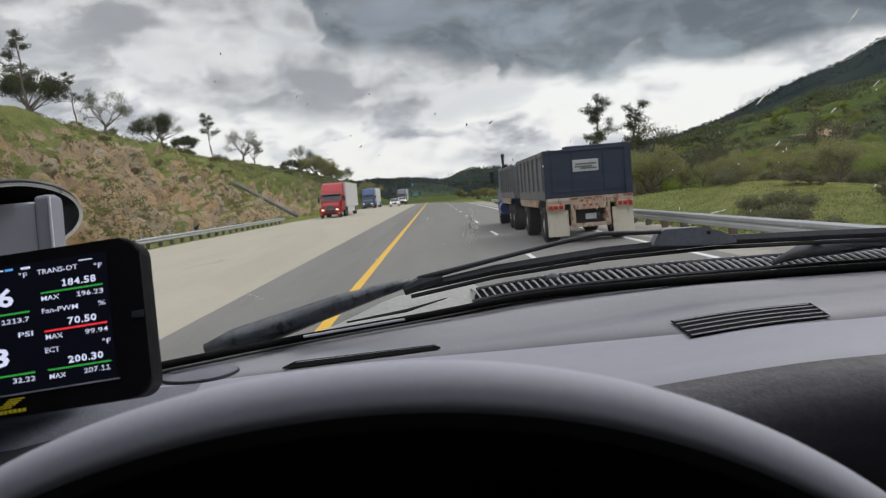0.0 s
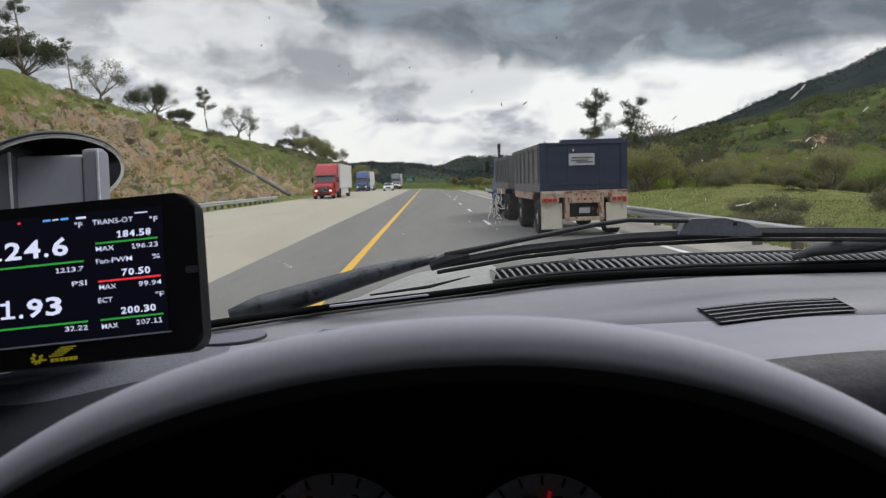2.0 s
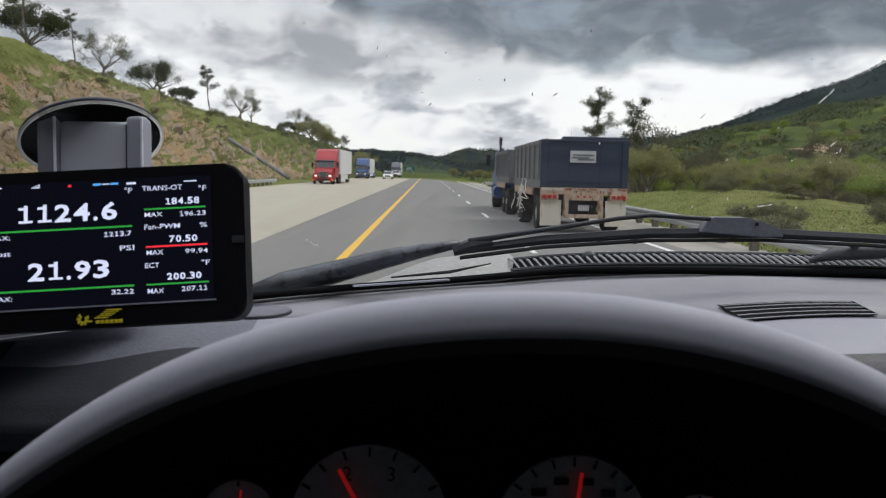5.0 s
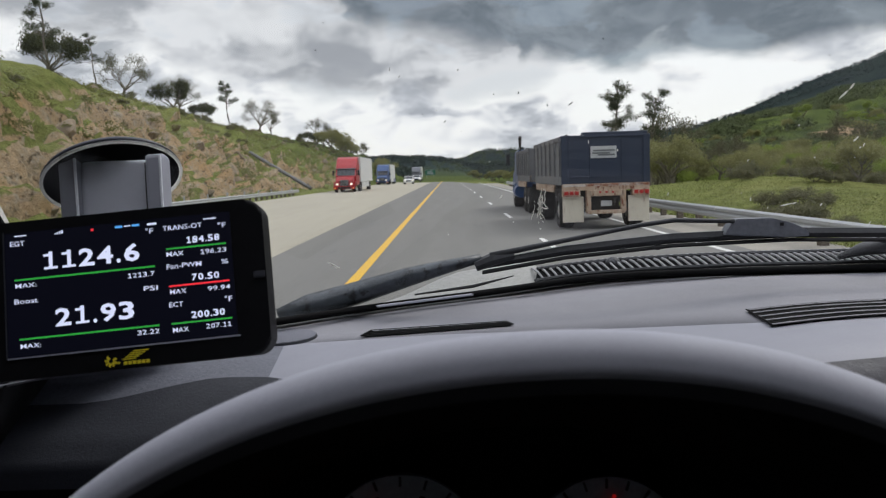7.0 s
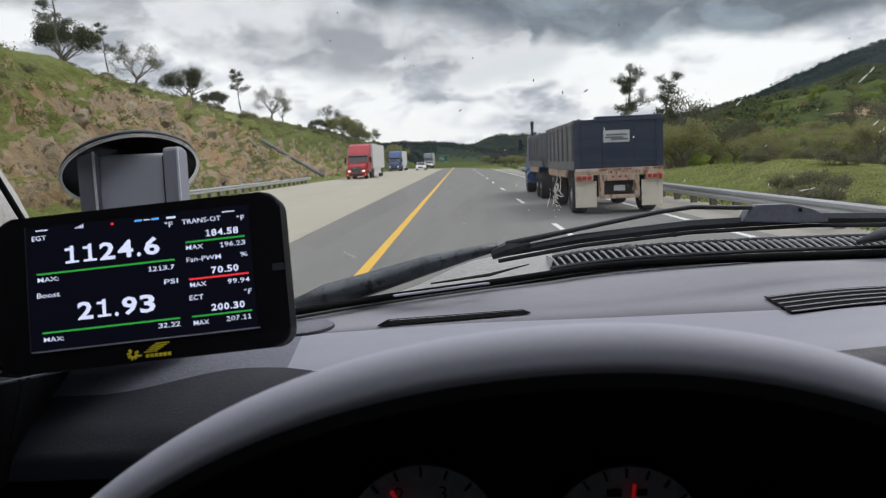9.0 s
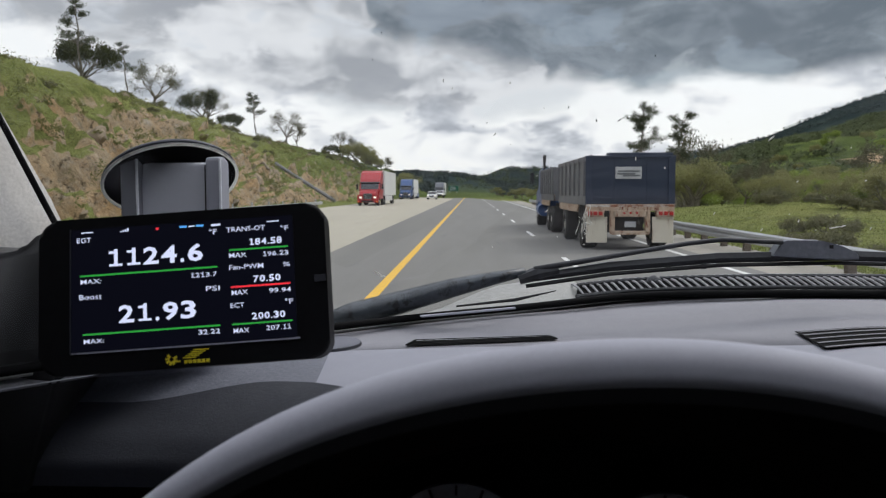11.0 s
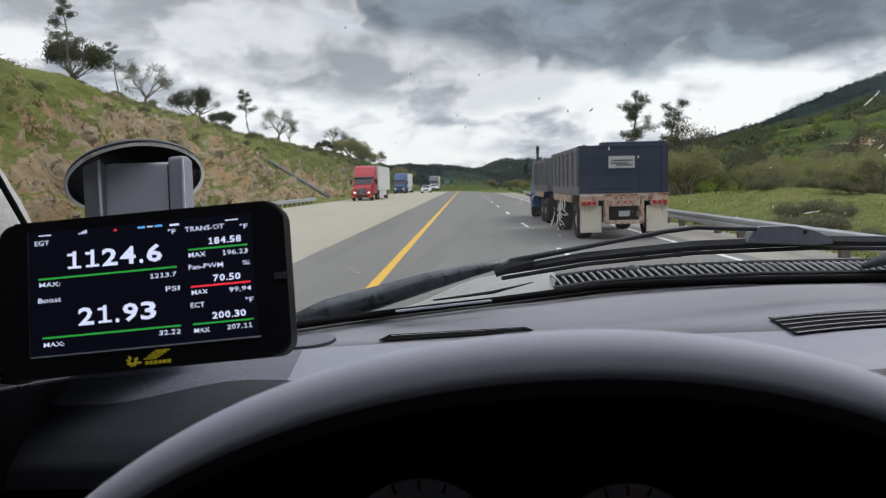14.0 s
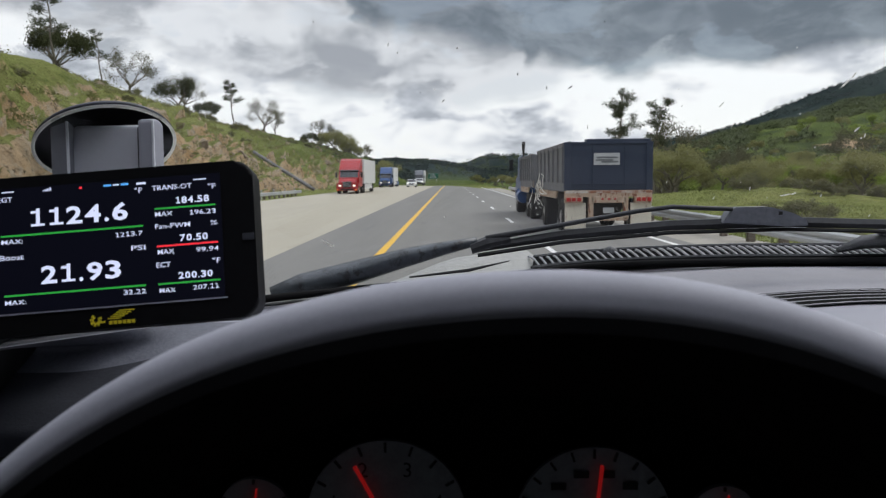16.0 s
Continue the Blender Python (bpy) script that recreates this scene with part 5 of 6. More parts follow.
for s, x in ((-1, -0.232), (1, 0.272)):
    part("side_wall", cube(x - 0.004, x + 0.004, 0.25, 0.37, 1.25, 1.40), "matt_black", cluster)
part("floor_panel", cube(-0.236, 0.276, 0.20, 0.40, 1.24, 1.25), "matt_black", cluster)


def text_part(words, size, u, v, material, parent, turn, lift=0.0, bold=0.0):
    """Writing as a mesh, with its left foot at u, v in the parent's plane."""
    cu = bpy.data.curves.new("text", "FONT")
    cu.body, cu.size, cu.offset, cu.resolution_u = words, size, bold * size, 2
    tmp = new("text", cu)
    data = bpy.data.meshes.new_from_object(tmp.evaluated_get(bpy.context.evaluated_depsgraph_get()))
    data.materials.append(M[material])
    bpy.data.objects.remove(tmp)
    o = new("text", data)
    o.parent = parent
    o.matrix_basis = turn @ Matrix.Translation((u, v, lift))
    return o


def gauge(x, z, r, needle_turn, marks, numbers, label):
    """A round dial that faces the driver; angles run clockwise from straight up."""
    g = new("gauge")
    g.parent = cluster
    g.location = (x, 0.312, z)
    g["label"] = label
    bm = bmesh.new()
    bmesh.ops.create_cone(bm, cap_ends=True, segments=48, radius1=r, radius2=r, depth=0.003, matrix=Matrix.Rotation(radians(90), 4, "X"))
    part("dial", bm, "dial", g)
    for k in range(marks):
        a = radians(-120 + 240 * k / (marks - 1))
        part("tick", cube(-0.0005, 0.0005, -0.0026, -0.0018, r * 0.86, r * 0.98, turn=Matrix.Rotation(a, 4, "Y")), "black", g)
    bm = bmesh.new()
    box(bm, -r * 0.022, r * 0.022, -0.0050, -0.0038, -r * 0.15, r * 0.80, turn=Matrix.Rotation(radians(needle_turn), 4, "Y"))
    bmesh.ops.create_cone(bm, cap_ends=True, segments=16, radius1=r * 0.14, radius2=r * 0.12, depth=0.003, matrix=Matrix.Translation((0, -0.004, 0)) @ Matrix.Rotation(radians(90), 4, "X"))
    part("needle", bm, "needle", g, "red needle")
    for word, a in numbers:
        px, pz = r * 0.68 * math.sin(radians(a)), r * 0.68 * math.cos(radians(a))
        text_part(word, r * 0.27, px - r * 0.07, pz - r * 0.08, "black", g, Matrix.Translation((0, -0.0022, 0)) @ Matrix.Rotation(radians(90), 4, "X"))
    return g


gauge(-0.0225, 1.4545, 0.0325, -28, 13, (("1", -72), ("2", -24), ("3", 24), ("4", 72)), "pale round engine speed dial")
dial = gauge(0.0615, 1.4520, 0.0318, 6, 15, (), "pale round road speed dial")
for a in (-70, -42, -14, 14, 42, 70):
    px, pz = 0.0215 * math.sin(radians(a)), 0.0215 * math.cos(radians(a))
    part("text_bar", cube(px - 0.003, px + 0.003, -0.0026, -0.0019, pz - 0.0014, pz + 0.0014), "black", dial)
gauge(-0.0760, 1.4565, 0.0150, 8, 5, (), "small pale round side dial")
gauge(0.1140, 1.4535, 0.0140, 4, 5, (), "small pale round side dial")

# ---- engine monitor on the dash ----
D_X, D_Y, D_N = Vector((0.9967, 0.0417, 0.0697)), Vector((-0.0773, 0.2225, 0.9719)), Vector((0.0250, -0.9740, 0.2250))
monitor = new("engine_monitor")
monitor.matrix_world = Matrix.Translation((-0.1433, 0.3365, 1.564)) @ Matrix((D_X, D_Y, D_N)).transposed().to_4x4()
tagged(monitor, "black handheld engine monitor with a lit gauge screen above the dashboard", "monitor")


def rounded(bm, u0, u1, v0, v1, n0, n1, r, edge=0.0):
    """A slab with rounded corners in the screen's plane."""
    ring = []
    for cx, cy, a0 in ((u1 - r, v1 - r, 0), (u0 + r, v1 - r, 90), (u0 + r, v0 + r, 180), (u1 - r, v0 + r, 270)):
        for k in range(7):
            a = radians(a0 + 15 * k)
            ring.append((cx + r * math.cos(a), cy + r * math.sin(a)))
    lo = [bm.verts.new((u, v, n0)) for u, v in ring]
    hi = [bm.verts.new((u, v, n1)) for u, v in ring]
    n = len(ring)
    bm.faces.new(lo[::-1])
    top = bm.faces.new(hi)
    for i in range(n):
        bm.faces.new((lo[i], lo[(i + 1) % n], hi[(i + 1) % n], hi[i]))
    if edge:
        bmesh.ops.bevel(bm, geom=list(top.edges), offset=edge, segments=3, affect="EDGES", profile=0.5)
    return bm


part("housing", rounded(bmesh.new(), -0.0625, 0.0640, -0.0350, 0.0335, -0.014, 0.0, 0.008, 0.0018), "glossy_black", monitor, "rounded black housing")
part("screen", rounded(bmesh.new(), -0.0480, 0.0500, -0.0255, 0.0285, 0.0001, 0.0003, 0.0004), "screen", monitor, "lit dark screen")
part("screen_edge", cube(-0.0480, 0.0510, -0.0262, -0.0256, 0.0001, 0.0006), "cup_grey", monitor)
part("screen_edge", cube(-0.0487, -0.0482, -0.0260, 0.0290, 0.0001, 0.0006), "dash_dark", monitor)
part("card_slot", cube(0.0585, 0.0635, -0.0020, 0.0010, 0.0000, 0.0008, bevel=0.0003), "dash_dark", monitor)
FLAT = Matrix.Identity(4)


def show(words, u, v, wide, tall, material="lcd_white"):
    """A line of the display: left foot in millimetres, its breadth and the height of its capitals."""
    o = text_part(words, tall / 0.729 / 1000, 0, 0, material, monitor, FLAT, bold=0.034 if tall > 4 else (0.018 if tall > 2.5 else 0.006))
    w = max(q.co.x for q in o.data.vertices)
    o.matrix_basis = Matrix.Translation((u / 1000, v / 1000, 0.0006)) @ Matrix.Diagonal((wide / 1000 / w, 1, 1, 1))


def figures(words, u, v, wide, tall, bold=0.026, weight=0.19):
    """A reading in figures of even breadth; the 1 is a stem with a flag and a foot."""
    cells = sum(0.46 if c == "." else 1.0 for c in words)
    cell, at = wide / cells, u
    for c in words:
        step = cell * (0.46 if c == "." else 1.0)
        if c == "1":
            mid_u, half = at + step * 0.54, step * weight / 2
            for u0, u1, v0, v1 in ((mid_u - half, mid_u + half, 0.0, 1.0), (at + step * 0.16, mid_u, 0.74, 0.88), (at + step * 0.18, at + step * 0.90, 0.0, 0.13)):
                bar(u0, u1, v + tall * (v0 + v1) / 2, tall * (v1 - v0), "lcd_white")
        else:
            o = text_part(c, tall / 0.729 / 1000, 0, 0, "lcd_white", monitor, FLAT, bold=bold)
            o.name = "figure"
            xs_c = [q.co.x for q in o.data.vertices]
            lo, hi = min(xs_c), max(xs_c)
            room = step * (0.50 if c == "." else 0.86)
            grow_x = room / 1000 / (hi - lo)
            o.matrix_basis = Matrix.Translation(((at + (step - room) / 2) / 1000 - lo * grow_x, v / 1000, 0.0006)) @ Matrix.Diagonal((grow_x, 1, 1, 1))
        at += step


def bar(u0, u1, v, tall, material):
    part("bar", cube(u0 / 1000, u1 / 1000, (v - tall / 2) / 1000, (v + tall / 2) / 1000, 0.0004, 0.0006), material, monitor)


show("EGT", -45.7, 22.6, 6.6, 2.2)
figures("1124.6", -32.6, 11.2, 43.3, 7.6)
bar(-44.1, 16.3, 7.7, 0.75, "lcd_green")
figures("1213.7", 4.2, 3.6, 12.0, 2.1, 0.006, 0.15)
show("MAX:", -44.1, 4.2, 9.4, 2.0)
show("PSI", 10.7, -2.7, 6.4, 2.2)
show("\u00b0F", 12.8, 22.2, 3.7, 2.4)
show("Boost", -44.7, -2.7, 10.2, 2.3)
figures("21.93", -27.8, -13.7, 34.9, 7.6)
bar(-42.9, 16.8, -18.0, 0.75, "lcd_green")
figures("32.22", 7.1, -21.4, 9.8, 2.1, 0.006, 0.15)
show("MAX:", -42.7, -21.9, 9.0, 2.0)
show("TRANS-OT", 20.6, 22.7, 17.2, 2.2)
show("\u00b0F", 44.4, 21.7, 3.7, 2.3)
figures("184.58", 30.2, 16.3, 15.0, 2.9)
bar(21.6, 47.6, 14.6, 0.7, "lcd_green")
show("MAX", 21.4, 11.2, 7.8, 2.1)
figures("196.23", 36.2, 10.9, 11.6, 2.1, 0.006, 0.15)
show("Fan-PWM", 21.2, 5.8, 15.3, 2.2)
show("%", 44.9, 5.7, 3.3, 2.1)
figures("70.50", 31.7, -0.2, 12.3, 2.9)
bar(21.9, 48.0, -1.8, 0.75, "lcd_red")
show("MAX", 22.0, -5.3, 7.3, 2.1)
figures("99.94", 38.4, -5.5, 9.9, 2.1, 0.006, 0.15)
show("ECT", 21.3, -10.9, 6.3, 2.2)
show("\u00b0F", 45.1, -10.8, 3.7, 2.3)
figures("200.30", 30.5, -16.4, 14.9, 2.9)
bar(22.0, 48.2, -18.1, 0.7, "lcd_green")
show("MAX", 22.3, -21.9, 7.0, 2.1)
figures("207.11", 36.6, -21.6, 11.2, 2.1, 0.006, 0.15)
# status row
bar(-43.6, -38.4, 27.0, 0.45, "lcd_white")
for k in range(4):
    part("bar", cube(-0.0262 + 0.0010 * k, -0.0256 + 0.0010 * k, 0.0262, 0.0266 + 0.0004 * k, 0.0004, 0.0006), "lcd_white", monitor)
bar(-10.5, -9.3, 26.5, 1.0, "lcd_red")
bar(0.0, 3.2, 26.6, 0.9, "lcd_blue")
bar(4.0, 6.6, 26.6, 0.5, "lcd_white")
bar(7.4, 10.6, 26.6, 0.9, "lcd_blue")
bar(14.0, 18.0, 26.4, 0.9, "lcd_white")
bar(38.5, 44.0, 26.2, 0.45, "lcd_white")

# yellow maker's mark below the screen, as plain shapes
bm = bmesh.new()
for k in range(7):
    a = radians(40 + 42 * k)
    box(bm, -0.0005, 0.0005, 0.0009, 0.0026, 0, 0.0002, turn=Matrix.Translation((-0.0046, -0.0312, 0.0004)) @ Matrix.Rotation(a, 4, "Z"))
box(bm, -0.0040, -0.0008, -0.0326, -0.0318, 0.0003, 0.0005)
for k in range(5):
    box(bm, 0.0002 + 0.0012 * k, 0.0060 + 0.0014 * k, -0.0312 + 0.0008 * k, -0.0307 + 0.0008 * k, 0.0003, 0.0005)
for k in range(6):
    box(bm, 0.0008 + 0.0019 * k, 0.0023 + 0.0019 * k, -0.0334, -0.0319, 0.0003, 0.0005)
part("maker_mark", bm, "logo_yellow", monitor, "yellow printed mark")

# ---- suction mount behind the monitor ----
mount = thing("suction_mount", -0.1815, 0.43, 1.610, "grey suction cup mount stuck to the windshield behind the monitor", "phone mount")
mount.matrix_world = pose(-0.1850, 0.437, 1.6120, 153, -18, 2) @ Matrix.Scale(0.93, 4)


def ring_of(bm, rings, n=56):
    loops = [[bm.verts.new((r * math.cos(k * math.tau / n), r * math.sin(k * math.tau / n), h)) for k in range(n)] for r, h in rings]
    for a, b in zip(loops, loops[1:]):
        for k in range(n):
            bm.faces.new((a[k], a[(k + 1) % n], b[(k + 1) % n], b[k]))
    return bm


part("cup", ring_of(bmesh.new(), [(0.0005, -0.0002), (0.030, -0.0002), (0.0382, -0.0002)]), "matt_black", mount, "black rubber cup", True)
part("rim", ring_of(bmesh.new(), [(0.0378, 0.0000), (0.0390, -0.0008), (0.0393, -0.0018), (0.0380, -0.0035), (0.0330, -0.0070), (0.020, -0.010)]), "flange", mount, "grey outer rim", True)
part("bright_edge", ring_of(bmesh.new(), [(0.0388 + 0.0010 * math.cos(k * math.tau / 8), 0.0008 + 0.0010 * math.sin(k * math.tau / 8)) for k in range(9)]), "clear_edge", mount, "bright edge line", True)
arm = new("mount_arm")
arm.matrix_world = pose(-0.1730, 0.405, 1.5805, -8, 0, -3)
tagged(arm, "grey plastic mount arm with two side ribs behind the monitor", "mount arm")
part("back", prism(bmesh.new(), [(0.004, -0.05), (0.010, -0.05), (0.010, 0.0400), (0.006, 0.0420), (0.004, 0.0405)], -0.0200, 0.0200, 0.0012), "mount_lit", arm)
RIB = [(-0.001, -0.05), (0.012, -0.05), (0.012, 0.043), (0.005, 0.0445), (-0.001, 0.0435)]
for x0, x1, lean, skin in ((-0.0275, -0.0176, 4, "rib_shaded"), (0.0186, 0.0272, 3, "cup_grey")):
    bm = prism(bmesh.new(), RIB, x0, x1, 0.0018)
    bmesh.ops.rotate(bm, verts=bm.verts, cent=((x0 + x1) / 2, 0, 0.0), matrix=Matrix.Rotation(radians(-lean), 3, "Y"))
    part("side_rib", bm, skin, arm)
    # pale strip along the right edge of each rib
    edge = cube(x1 - 0.0010, x1 + 0.0003, -0.0016, -0.0004, -0.05, 0.0425, bevel=0.0004)
    bmesh.ops.rotate(edge, verts=edge.verts, cent=((x0 + x1) / 2, 0, 0.0), matrix=Matrix.Rotation(radians(-lean), 3, "Y"))
    part("rib_edge", edge, "chrome", arm, "thin pale edge strip")
slot = cube(0.0172, 0.0190, 0.0020, 0.0045, -0.05, 0.0400)
bmesh.ops.rotate(slot, verts=slot.verts, cent=(0.0229, 0, 0.0), matrix=Matrix.Rotation(radians(-3), 3, "Y"))
part("groove", slot, "black", arm)
part("foot", cube(-0.012, 0.012, -0.055, 0.004, -0.035, -0.015, bevel=0.004), "black", arm)
part("stem", tube(bmesh.new(), [(0, 0.010, 0.020), (0, 0.035, 0.030)], 0.012, 12), "black", arm)

# ---- windshield, frame and shell ----
xs = steps(-0.46, 1.15, 50)
pane = sheet("windshield", lambda x, z: (x, screen_y(x, z) - 10.0 * max(z - 1.84, 0) ** 2, z), xs, steps(1.512, 2.02, 20), "windshield")
pane.visible_shadow = False
tagged(pane, "raked curved windshield glass with dried splatter", "windshield", kind="structure")


tagged(part("pillar_seal", tube(bmesh.new(), [(-0.291, 0.543, 1.545), (-0.431, 0.513, 1.86)], 0.0022, 8), "matt_black"), "thin black seal beside the windshield pillar", "seal", kind="structure")
part_bm = bmesh.new()
for y, z, x in ((0.55, 1.50, -0.266), (0.552, 1.60, -0.310), (0.53, 1.72, -0.364), (0.515, 1.86, -0.428), (0.48, 2.03, -0.495)):
    x -= 0.007
    part_bm.verts.new((x, y, z))
    part_bm.verts.new((x - 0.05, y - 0.06, z))
    part_bm.verts.new((x - 0.20, y - 0.10, z))
part_bm.verts.ensure_lookup_table()
for k in range(4):
    for j in range(2):
        i = 3 * k + j
        part_bm.faces.new([part_bm.verts[q] for q in (i, i + 1, i + 4, i + 3)])
bmesh.ops.recalc_face_normals(part_bm, faces=part_bm.faces)
bmesh.ops.solidify(part_bm, geom=list(part_bm.faces), thickness=-0.012)
tagged(part("pillar_trim", part_bm, "trim", smooth=True), "pale grey plastic trim on the windshield pillar", "pillar", kind="structure")

# dark plastic corner at the foot of the pillar
corner = [(-0.50, 1.44), (-0.50, 1.580), (-0.275, 1.571), (-0.258, 1.575), (-0.248, 1.584), (-0.240, 1.586), (-0.236, 1.575), (-0.238, 1.512), (-0.26, 1.44)]
bm = bmesh.new()
near_ring, far_ring = ([bm.verts.new((x, y, z)) for x, z in corner] for y in (0.41, 0.47))
bm.faces.new(near_ring)
bm.faces.new(far_ring[::-1])
for k in range(len(corner)):
    bm.faces.new((near_ring[k], far_ring[k], far_ring[(k + 1) % len(corner)], near_ring[(k + 1) % len(corner)]))
bmesh.ops.recalc_face_normals(bm, faces=bm.faces)
bmesh.ops.bevel(bm, geom=list(bm.edges), offset=0.003, segments=3, affect="EDGES")
tagged(part("trim", bm, "black", smooth=True), "black plastic corner trim at the foot of the pillar", "trim", kind="structure")

# unseen cab shell; its openings are sized to set the light on the dash
tagged(part("ceiling", cube(-0.62, 1.25, -1.7, 0.07, 2.02, 2.06, bevel=0.01), "cloth"), "grey cloth headliner of the cab", "ceiling", kind="structure")
bm = bmesh.new()
for x0, x1, z0, z1 in ((-0.62, 1.25, 0.46, 1.60), (-0.62, 1.25, 1.82, 2.06), (-0.62, -0.20, 1.60, 1.82), (0.85, 1.25, 1.60, 1.82)):
    box(bm, x0, x1, -1.74, -1.7, z0, z1)
tagged(part("wall_rear", bm, "cloth"), "grey rear wall of the cab around its window", "wall", kind="structure")
tagged(part("floor", cube(-0.62, 1.25, -1.7, 0.60, 0.46, 0.50), "cloth"), "dark carpeted cab floor", "floor", kind="structure")
for name, x in (("wall_left", -0.62), ("wall_right", 1.25)):
    tagged(part(name, cube(x - 0.04, x, -1.7, 0.60, 0.46, 1.49, bevel=0.01), "dash_dark"), "dark grey door panel of the cab", "door panel", kind="structure")
    # added light blocker, out of view; on the left it fills the whole window
    tagged(part("trim", cube(x - 0.04, x, -1.7, 0.36 if x < 0 else -0.40, 1.49, 1.92, bevel=0.01), "cloth"), "unseen cloth panel added to cut light from the side window", "trim", kind="structure")
    tagged(part("header", cube(x - 0.04, x, -1.7, 0.36, 1.92, 2.06, bevel=0.01), "cloth"), "grey trim above the side window", "trim", kind="structure")
tagged(part("wall_front", cube(-0.62, 1.25, 0.60, 0.64, 0.46, 1.44), "matt_black"), "dark firewall behind the dashboard", "wall", kind="structure")

# ---- cowl, grille and wipers outside the glass ----
cowl = sheet("cowl_panel", lambda x, v: (x, base_line(x) + 0.012 + 0.16 * v, 1.5085 + 0.012 * smooth_step(0, 0.25, x) - 0.045 * v * v + 0.022 * smooth_step(-0.07, 0.02, x) * (1 - smooth_step(0.07, 0.105, x)) * smooth_step(0.0, 0.4, v) * (1 - smooth_step(0.5, 1, v))), steps(-0.35, 1.1, 90), steps(0, 1, 14), "cowl", thick=0.002)
tagged(cowl, "silver painted cowl panel below the windshield", "cowl", kind="structure")
bonnet = sheet("hood_panel", lambda x, v: (x, base_line(x) + 0.172 + 0.75 * v, 1.476 - 0.19 * v - 0.15 * v * v), steps(-0.45, 1.2, 40), steps(0, 1, 8), "cowl", thick=0.002)
tagged(bonnet, "silver painted engine hood sloping away", "hood", kind="structure")

grille = thing("cowl_grille", 0, 0, 0, "black slatted air intake grille on the cowl", "grille")
gx0, gx1 = 0.072, 0.62


def grille_point(x, v, up):
    y = base_line(x) + 0.016 + 0.052 * v
    return Vector((x + 0.010 * v, y, 1.5120 + 0.012 * smooth_step(0, 0.25, x) + 0.007 * math.sin(math.pi * min(v * 0.8, 1)) + up))


sheet("backing", lambda x, v: grille_point(x, v, 0.0), steps(gx0, gx1, 30), [0, 0.25, 0.5, 0.75, 1], "matt_black", grille)
n = 84
for k in range(n + 1):
    x = gx0 + (gx1 - gx0) * k / n
    part("slat", tube(bmesh.new(), [grille_point(x + 0.008 - 0.020 * v, v, 0.0015) for v in (0, 0.33, 0.66, 1)], 0.00085, 5, 1.4), "grille_grey", grille)
for v in (0, 0.5, 1.0):
    part("rail", tube(bmesh.new(), [grille_point(x, v, 0.002) for x in steps(gx0, gx1, 24)], 0.0016, 6), "wiper", grille)
bm = bmesh.new()
bmesh.ops.create_uvsphere(bm, u_segments=16, v_segments=8, radius=0.0075)
for v in bm.verts:
    v.co.z = max(v.co.z, -0.001) * 0.95
    v.co.y *= 0.8
nozzle = part("washer_nozzle", bm, "wiper", smooth=True)
nozzle.location = (0.145, 0.694, 1.524)
tagged(nozzle, "small dark washer nozzle above the cowl grille", "nozzle")

wiper = thing("windshield_wiper", 0, 0, 0, "black windshield wiper parked along the foot of the glass", "wiper", "wipers")
bm = bmesh.new()
pts = [(-0.126, 0.570, 1.5065), (-0.105, 0.574, 1.514), (-0.070, 0.578, 1.5225), (-0.030, 0.580, 1.5335), (0.000, 0.581, 1.5405), (0.024, 0.581, 1.5455)]
tube(bm, pts, [0.0085, 0.0102, 0.0096, 0.0078, 0.0054, 0.0036], 8, 0.9)
part("blade_spoiler", bm, "wiper_wet", wiper, "faded grey blade cover", True)
part("blade_flap", tube(bmesh.new(), [(-0.028, 0.605, 1.5160), (0.018, 0.610, 1.5205), (0.050, 0.612, 1.5275)], [0.0007, 0.0014, 0.0004], 6), "rubber", wiper)
part("blade_joint", tube(bmesh.new(), [(0.019, 0.579, 1.5400), (0.032, 0.579, 1.5445), (0.048, 0.579, 1.5475)], [0.0040, 0.0052, 0.0035], 8), "wiper", wiper)
lower = [(0.024, 0.580, 1.5405), (0.086, 0.580, 1.5497), (0.165, 0.580, 1.5562), (0.250, 0.580, 1.5580), (0.330, 0.580, 1.5555), (0.46, 0.580, 1.5500)]
part("blade_frame", tube(bmesh.new(), lower, [0.0032, 0.0040, 0.0042, 0.0042, 0.0040, 0.0040], 6), "wiper", wiper)
part("blade_rubber", tube(bmesh.new(), [(x, y - 0.003, z - 0.0052) for x, y, z in lower], 0.0016, 6), "rubber", wiper)
upper = [(0.030, 0.578, 1.5475), (0.086, 0.576, 1.5575), (0.140, 0.574, 1.5670), (0.165, 0.573, 1.5700), (0.185, 0.572, 1.5690), (0.208, 0.572, 1.5680)]
part("arm", tube(bmesh.new(), upper, [0.0024, 0.0018, 0.0017, 0.0017, 0.0017, 0.0017], 8), "wiper", wiper, smooth=True)
bm = bmesh.new()
cap = [(0.201, 1.5580), (0.206, 1.5662), (0.210, 1.5694), (0.235, 1.5694), (0.251, 1.5652), (0.261, 1.5602), (0.263, 1.5557), (0.248, 1.5550)]
f0, f1 = [bm.verts.new((x, 0.571, z)) for x, z in cap], [bm.verts.new((x, 0.584, z)) for x, z in cap]
bm.faces.new(f0)
bm.faces.new(f1[::-1])
for i in range(len(cap)):
    bm.faces.new((f0[i], f1[i], f1[(i + 1) % len(cap)], f0[(i + 1) % len(cap)]))
bmesh.ops.recalc_face_normals(bm, faces=bm.faces)
bmesh.ops.bevel(bm, geom=list(bm.edges), offset=0.0007, segments=2, affect="EDGES")
head = part("arm_head", bm, "wiper_grey", wiper, "faded grey arm head")
part("bolt", cube(0.2405, 0.2430, 0.5695, 0.5705, 1.5637, 1.5662), "black", head)
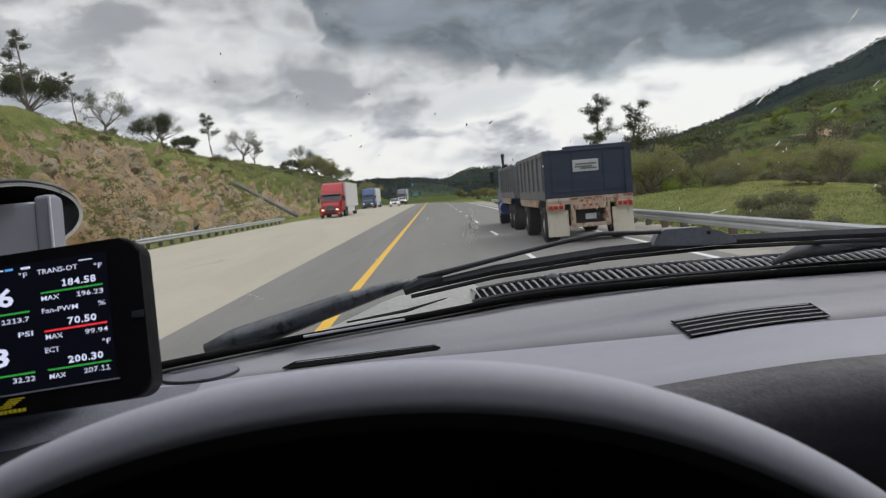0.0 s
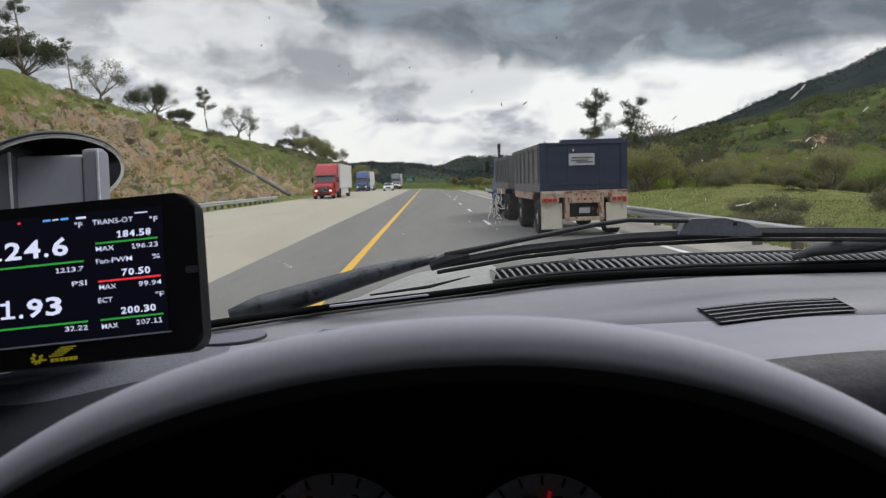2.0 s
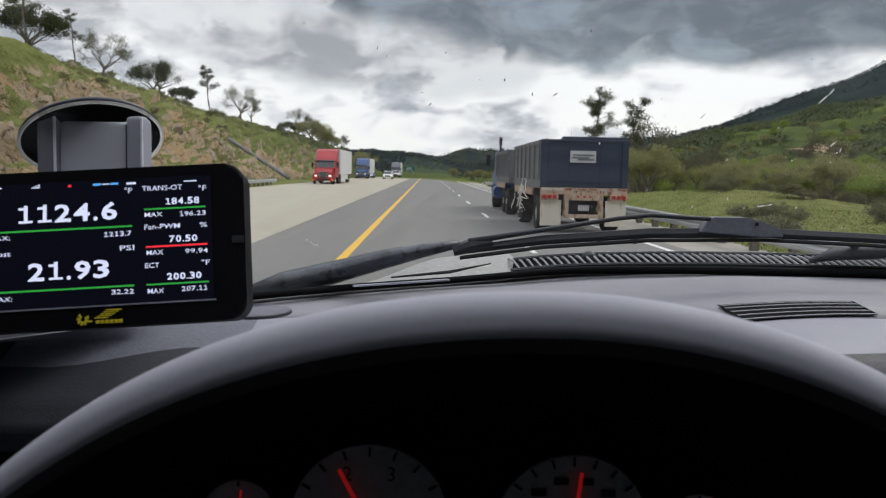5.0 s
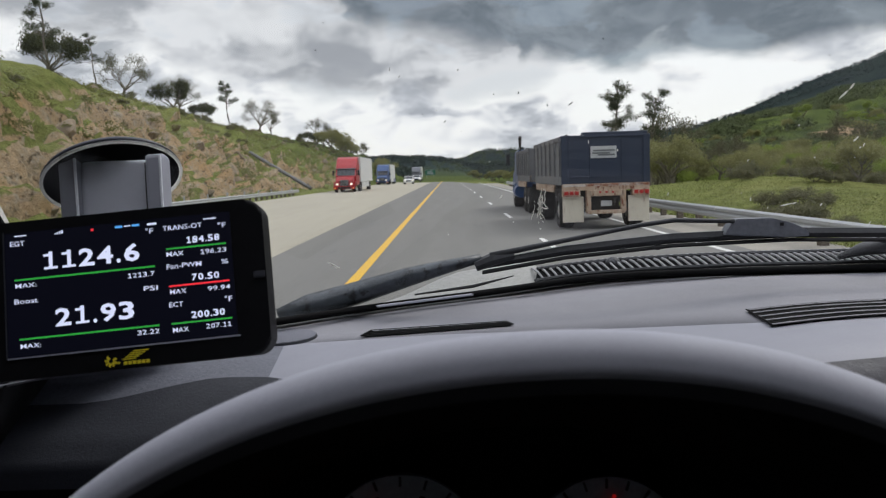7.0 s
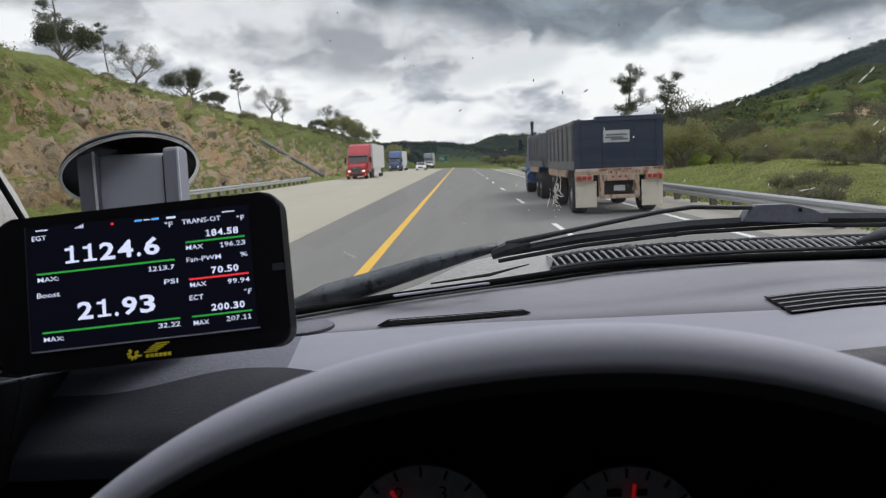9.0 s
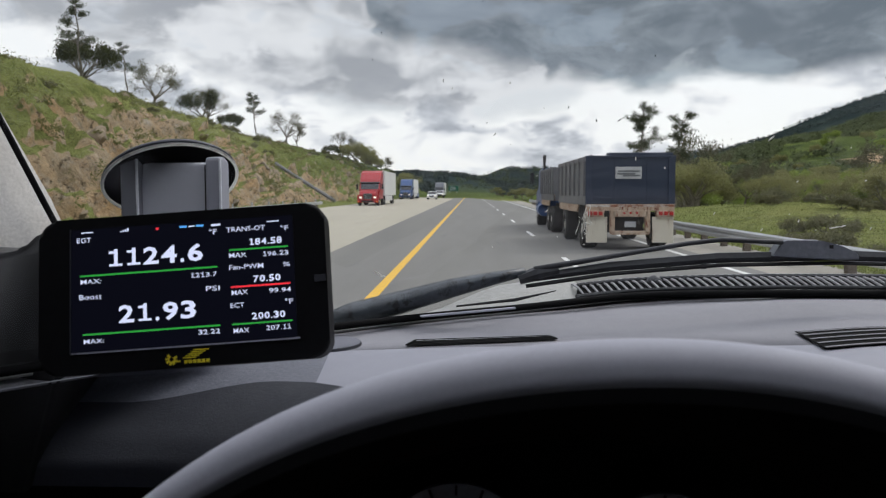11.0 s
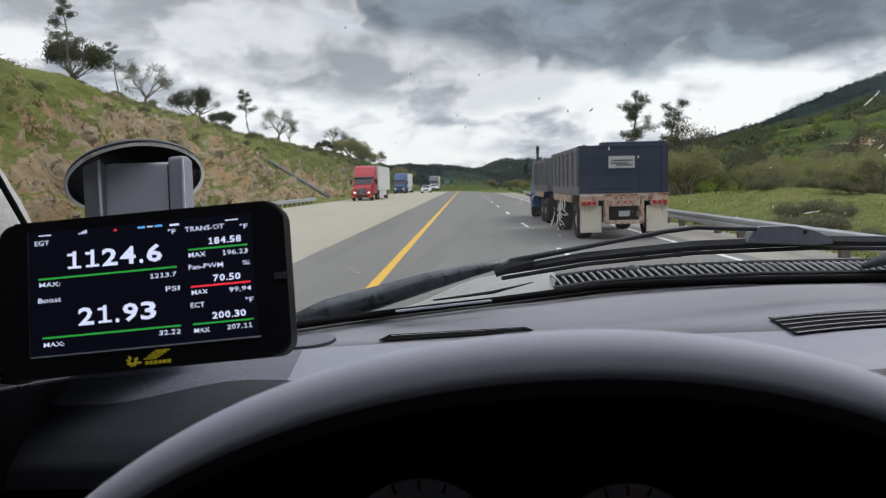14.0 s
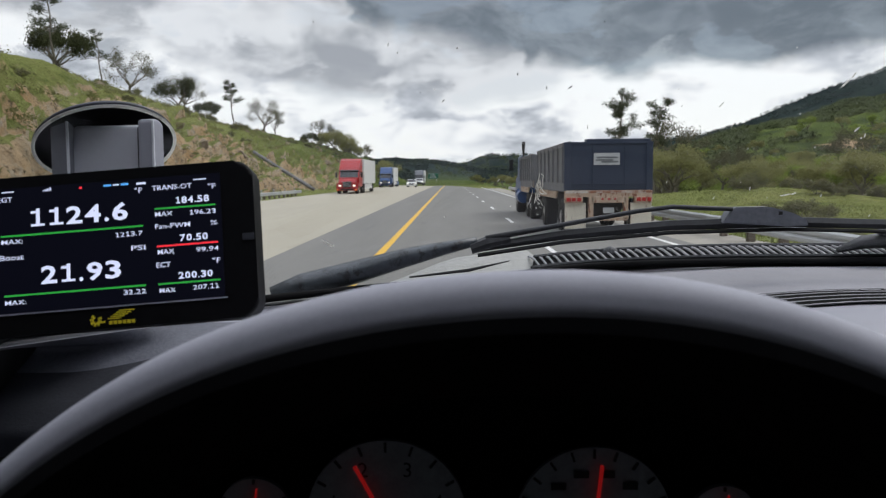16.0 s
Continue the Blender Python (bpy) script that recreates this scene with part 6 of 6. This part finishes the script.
for x, z in ((0.128, 1.5465), (0.154, 1.5480)):
    part("clip", cube(x - 0.002, x + 0.002, 0.577, 0.583, z, z + 0.008, bevel=0.0008), "wiper", wiper)

wiper_2 = thing("windshield_wiper", 0, 0, 0, "dark wiper arm of the far side resting on the cowl", "wiper", "wipers")
part("arm", tube(bmesh.new(), [(0.318, 0.640, 1.5310), (0.338, 0.640, 1.5375), (0.368, 0.640, 1.5400), (0.43, 0.63, 1.5450), (0.60, 0.60, 1.552)], [0.003, 0.008, 0.010, 0.009, 0.007], 8, 0.7), "wiper", wiper_2, smooth=True)
part("bolt", tube(bmesh.new(), [(0.350, 0.634, 1.5450), (0.350, 0.632, 1.5480)], 0.0045, 10), "wiper", wiper_2)

# dried splatter and specks on the glass
rng = random.Random(77)
bm_white, bm_dark = bmesh.new(), bmesh.new()


def streak(bm, x, z, long, wide, turn):
    """A small raised fleck lying on the inner side of the glass."""
    ux, uz = math.cos(turn), math.sin(turn)
    ring = []
    for k in range(6):
        a = k * math.tau / 6
        p, q = math.cos(a) * long * rng.uniform(0.7, 1.2), math.sin(a) * wide * rng.uniform(0.7, 1.2)
        px, pz = x + ux * p - uz * q, z + uz * p + ux * q
        ring.append((px, screen_y(px, pz), pz))
    lo = [bm.verts.new((a, b - 0.0008, c)) for a, b, c in ring]
    hi = [bm.verts.new((a, b - 0.0014, c)) for a, b, c in ring]
    bm.faces.new(hi)
    for k in range(6):
        bm.faces.new((lo[k], lo[(k + 1) % 6], hi[(k + 1) % 6], hi[k]))


SPLAT = (0.0735, 1.582)


def thread(bm, x, z, turn, n, pace, bend, thick):
    """A fine dried trickle that wanders over the glass."""
    pts = []
    for _ in range(n):
        pts.append((x, screen_y(x, z) - 0.001, z))
        x, z = x + math.cos(turn) * pace, z + math.sin(turn) * pace
        turn += rng.uniform(-bend, bend)
    tube(bm, pts, [thick * rng.uniform(0.6, 1.5) * (1 if 0 < k < n - 1 else 0.4) for k in range(n)], 4)


for k in range(11):
    thread(bm_white, SPLAT[0] - 0.0012 + rng.gauss(0, 0.0018), SPLAT[1] + 0.014 - 0.0016 * k + rng.gauss(0, 0.001), radians(-82 + rng.gauss(0, 9)), 7, 0.0021, 0.6, 0.00031)
for k in range(7):
    thread(bm_white, SPLAT[0] + rng.gauss(0, 0.0018), SPLAT[1] - 0.004 + rng.gauss(0, 0.006), radians(rng.uniform(-60, 60)), 3, 0.0012, 0.6, 0.00024)
for k in range(12):
    streak(bm_white, SPLAT[0] + rng.gauss(0, 0.003), SPLAT[1] + rng.gauss(-0.004, 0.009), rng.uniform(0.0006, 0.0014), rng.uniform(0.0002, 0.0005), radians(rng.gauss(100, 40)))
for k in range(34):
    streak(bm_white, rng.uniform(-0.05, 0.42), rng.uniform(1.56, 1.68), rng.uniform(0.0004, 0.0016), rng.uniform(0.0002, 0.0005), radians(rng.uniform(40, 100)))
for x, z in ((0.20, 1.643), (0.335, 1.645), (0.36, 1.66), (0.30, 1.625)):
    streak(bm_white, x, z, 0.0028, 0.0005, radians(50))
for k in range(16):
    streak(bm_dark, rng.uniform(-0.16, 0.42), rng.uniform(1.60, 1.74), rng.uniform(0.0003, 0.0008), rng.uniform(0.0002, 0.0003), radians(rng.uniform(30, 120)))
for x, z, ln, a in ((0.074, 1.656, 0.0012, 95), (0.092, 1.657, 0.0024, 35), (0.163, 1.641, 0.0010, 60), (0.052, 1.664, 0.0011, 85)):
    streak(bm_dark, x, z, ln, 0.0004, radians(a))
for k in range(4):
    streak(bm_white, -0.0835 + 0.0016 * k, 1.5495 - 0.0013 * k, 0.0016, 0.0004 + 0.0002 * (k % 2), radians(-35 + 8 * k))
for x, z, ln, a in ((0.282, 1.656, 0.0038, 50), (0.286, 1.661, 0.0030, 62), (0.334, 1.704, 0.0042, 58), (0.262, 1.577, 0.0045, 10), (0.268, 1.578, 0.0025, 20)):
    streak(bm_white, x, z, ln, 0.0006, radians(a))
tagged(part("bug_splatter", bm_white, "splat"), "pale dried bug splatter on the windshield glass", "splatter", kind="stuff")
tagged(part("dirt_specks", bm_dark, "speck"), "small dark dirt specks on the windshield glass", "dirt", kind="stuff")
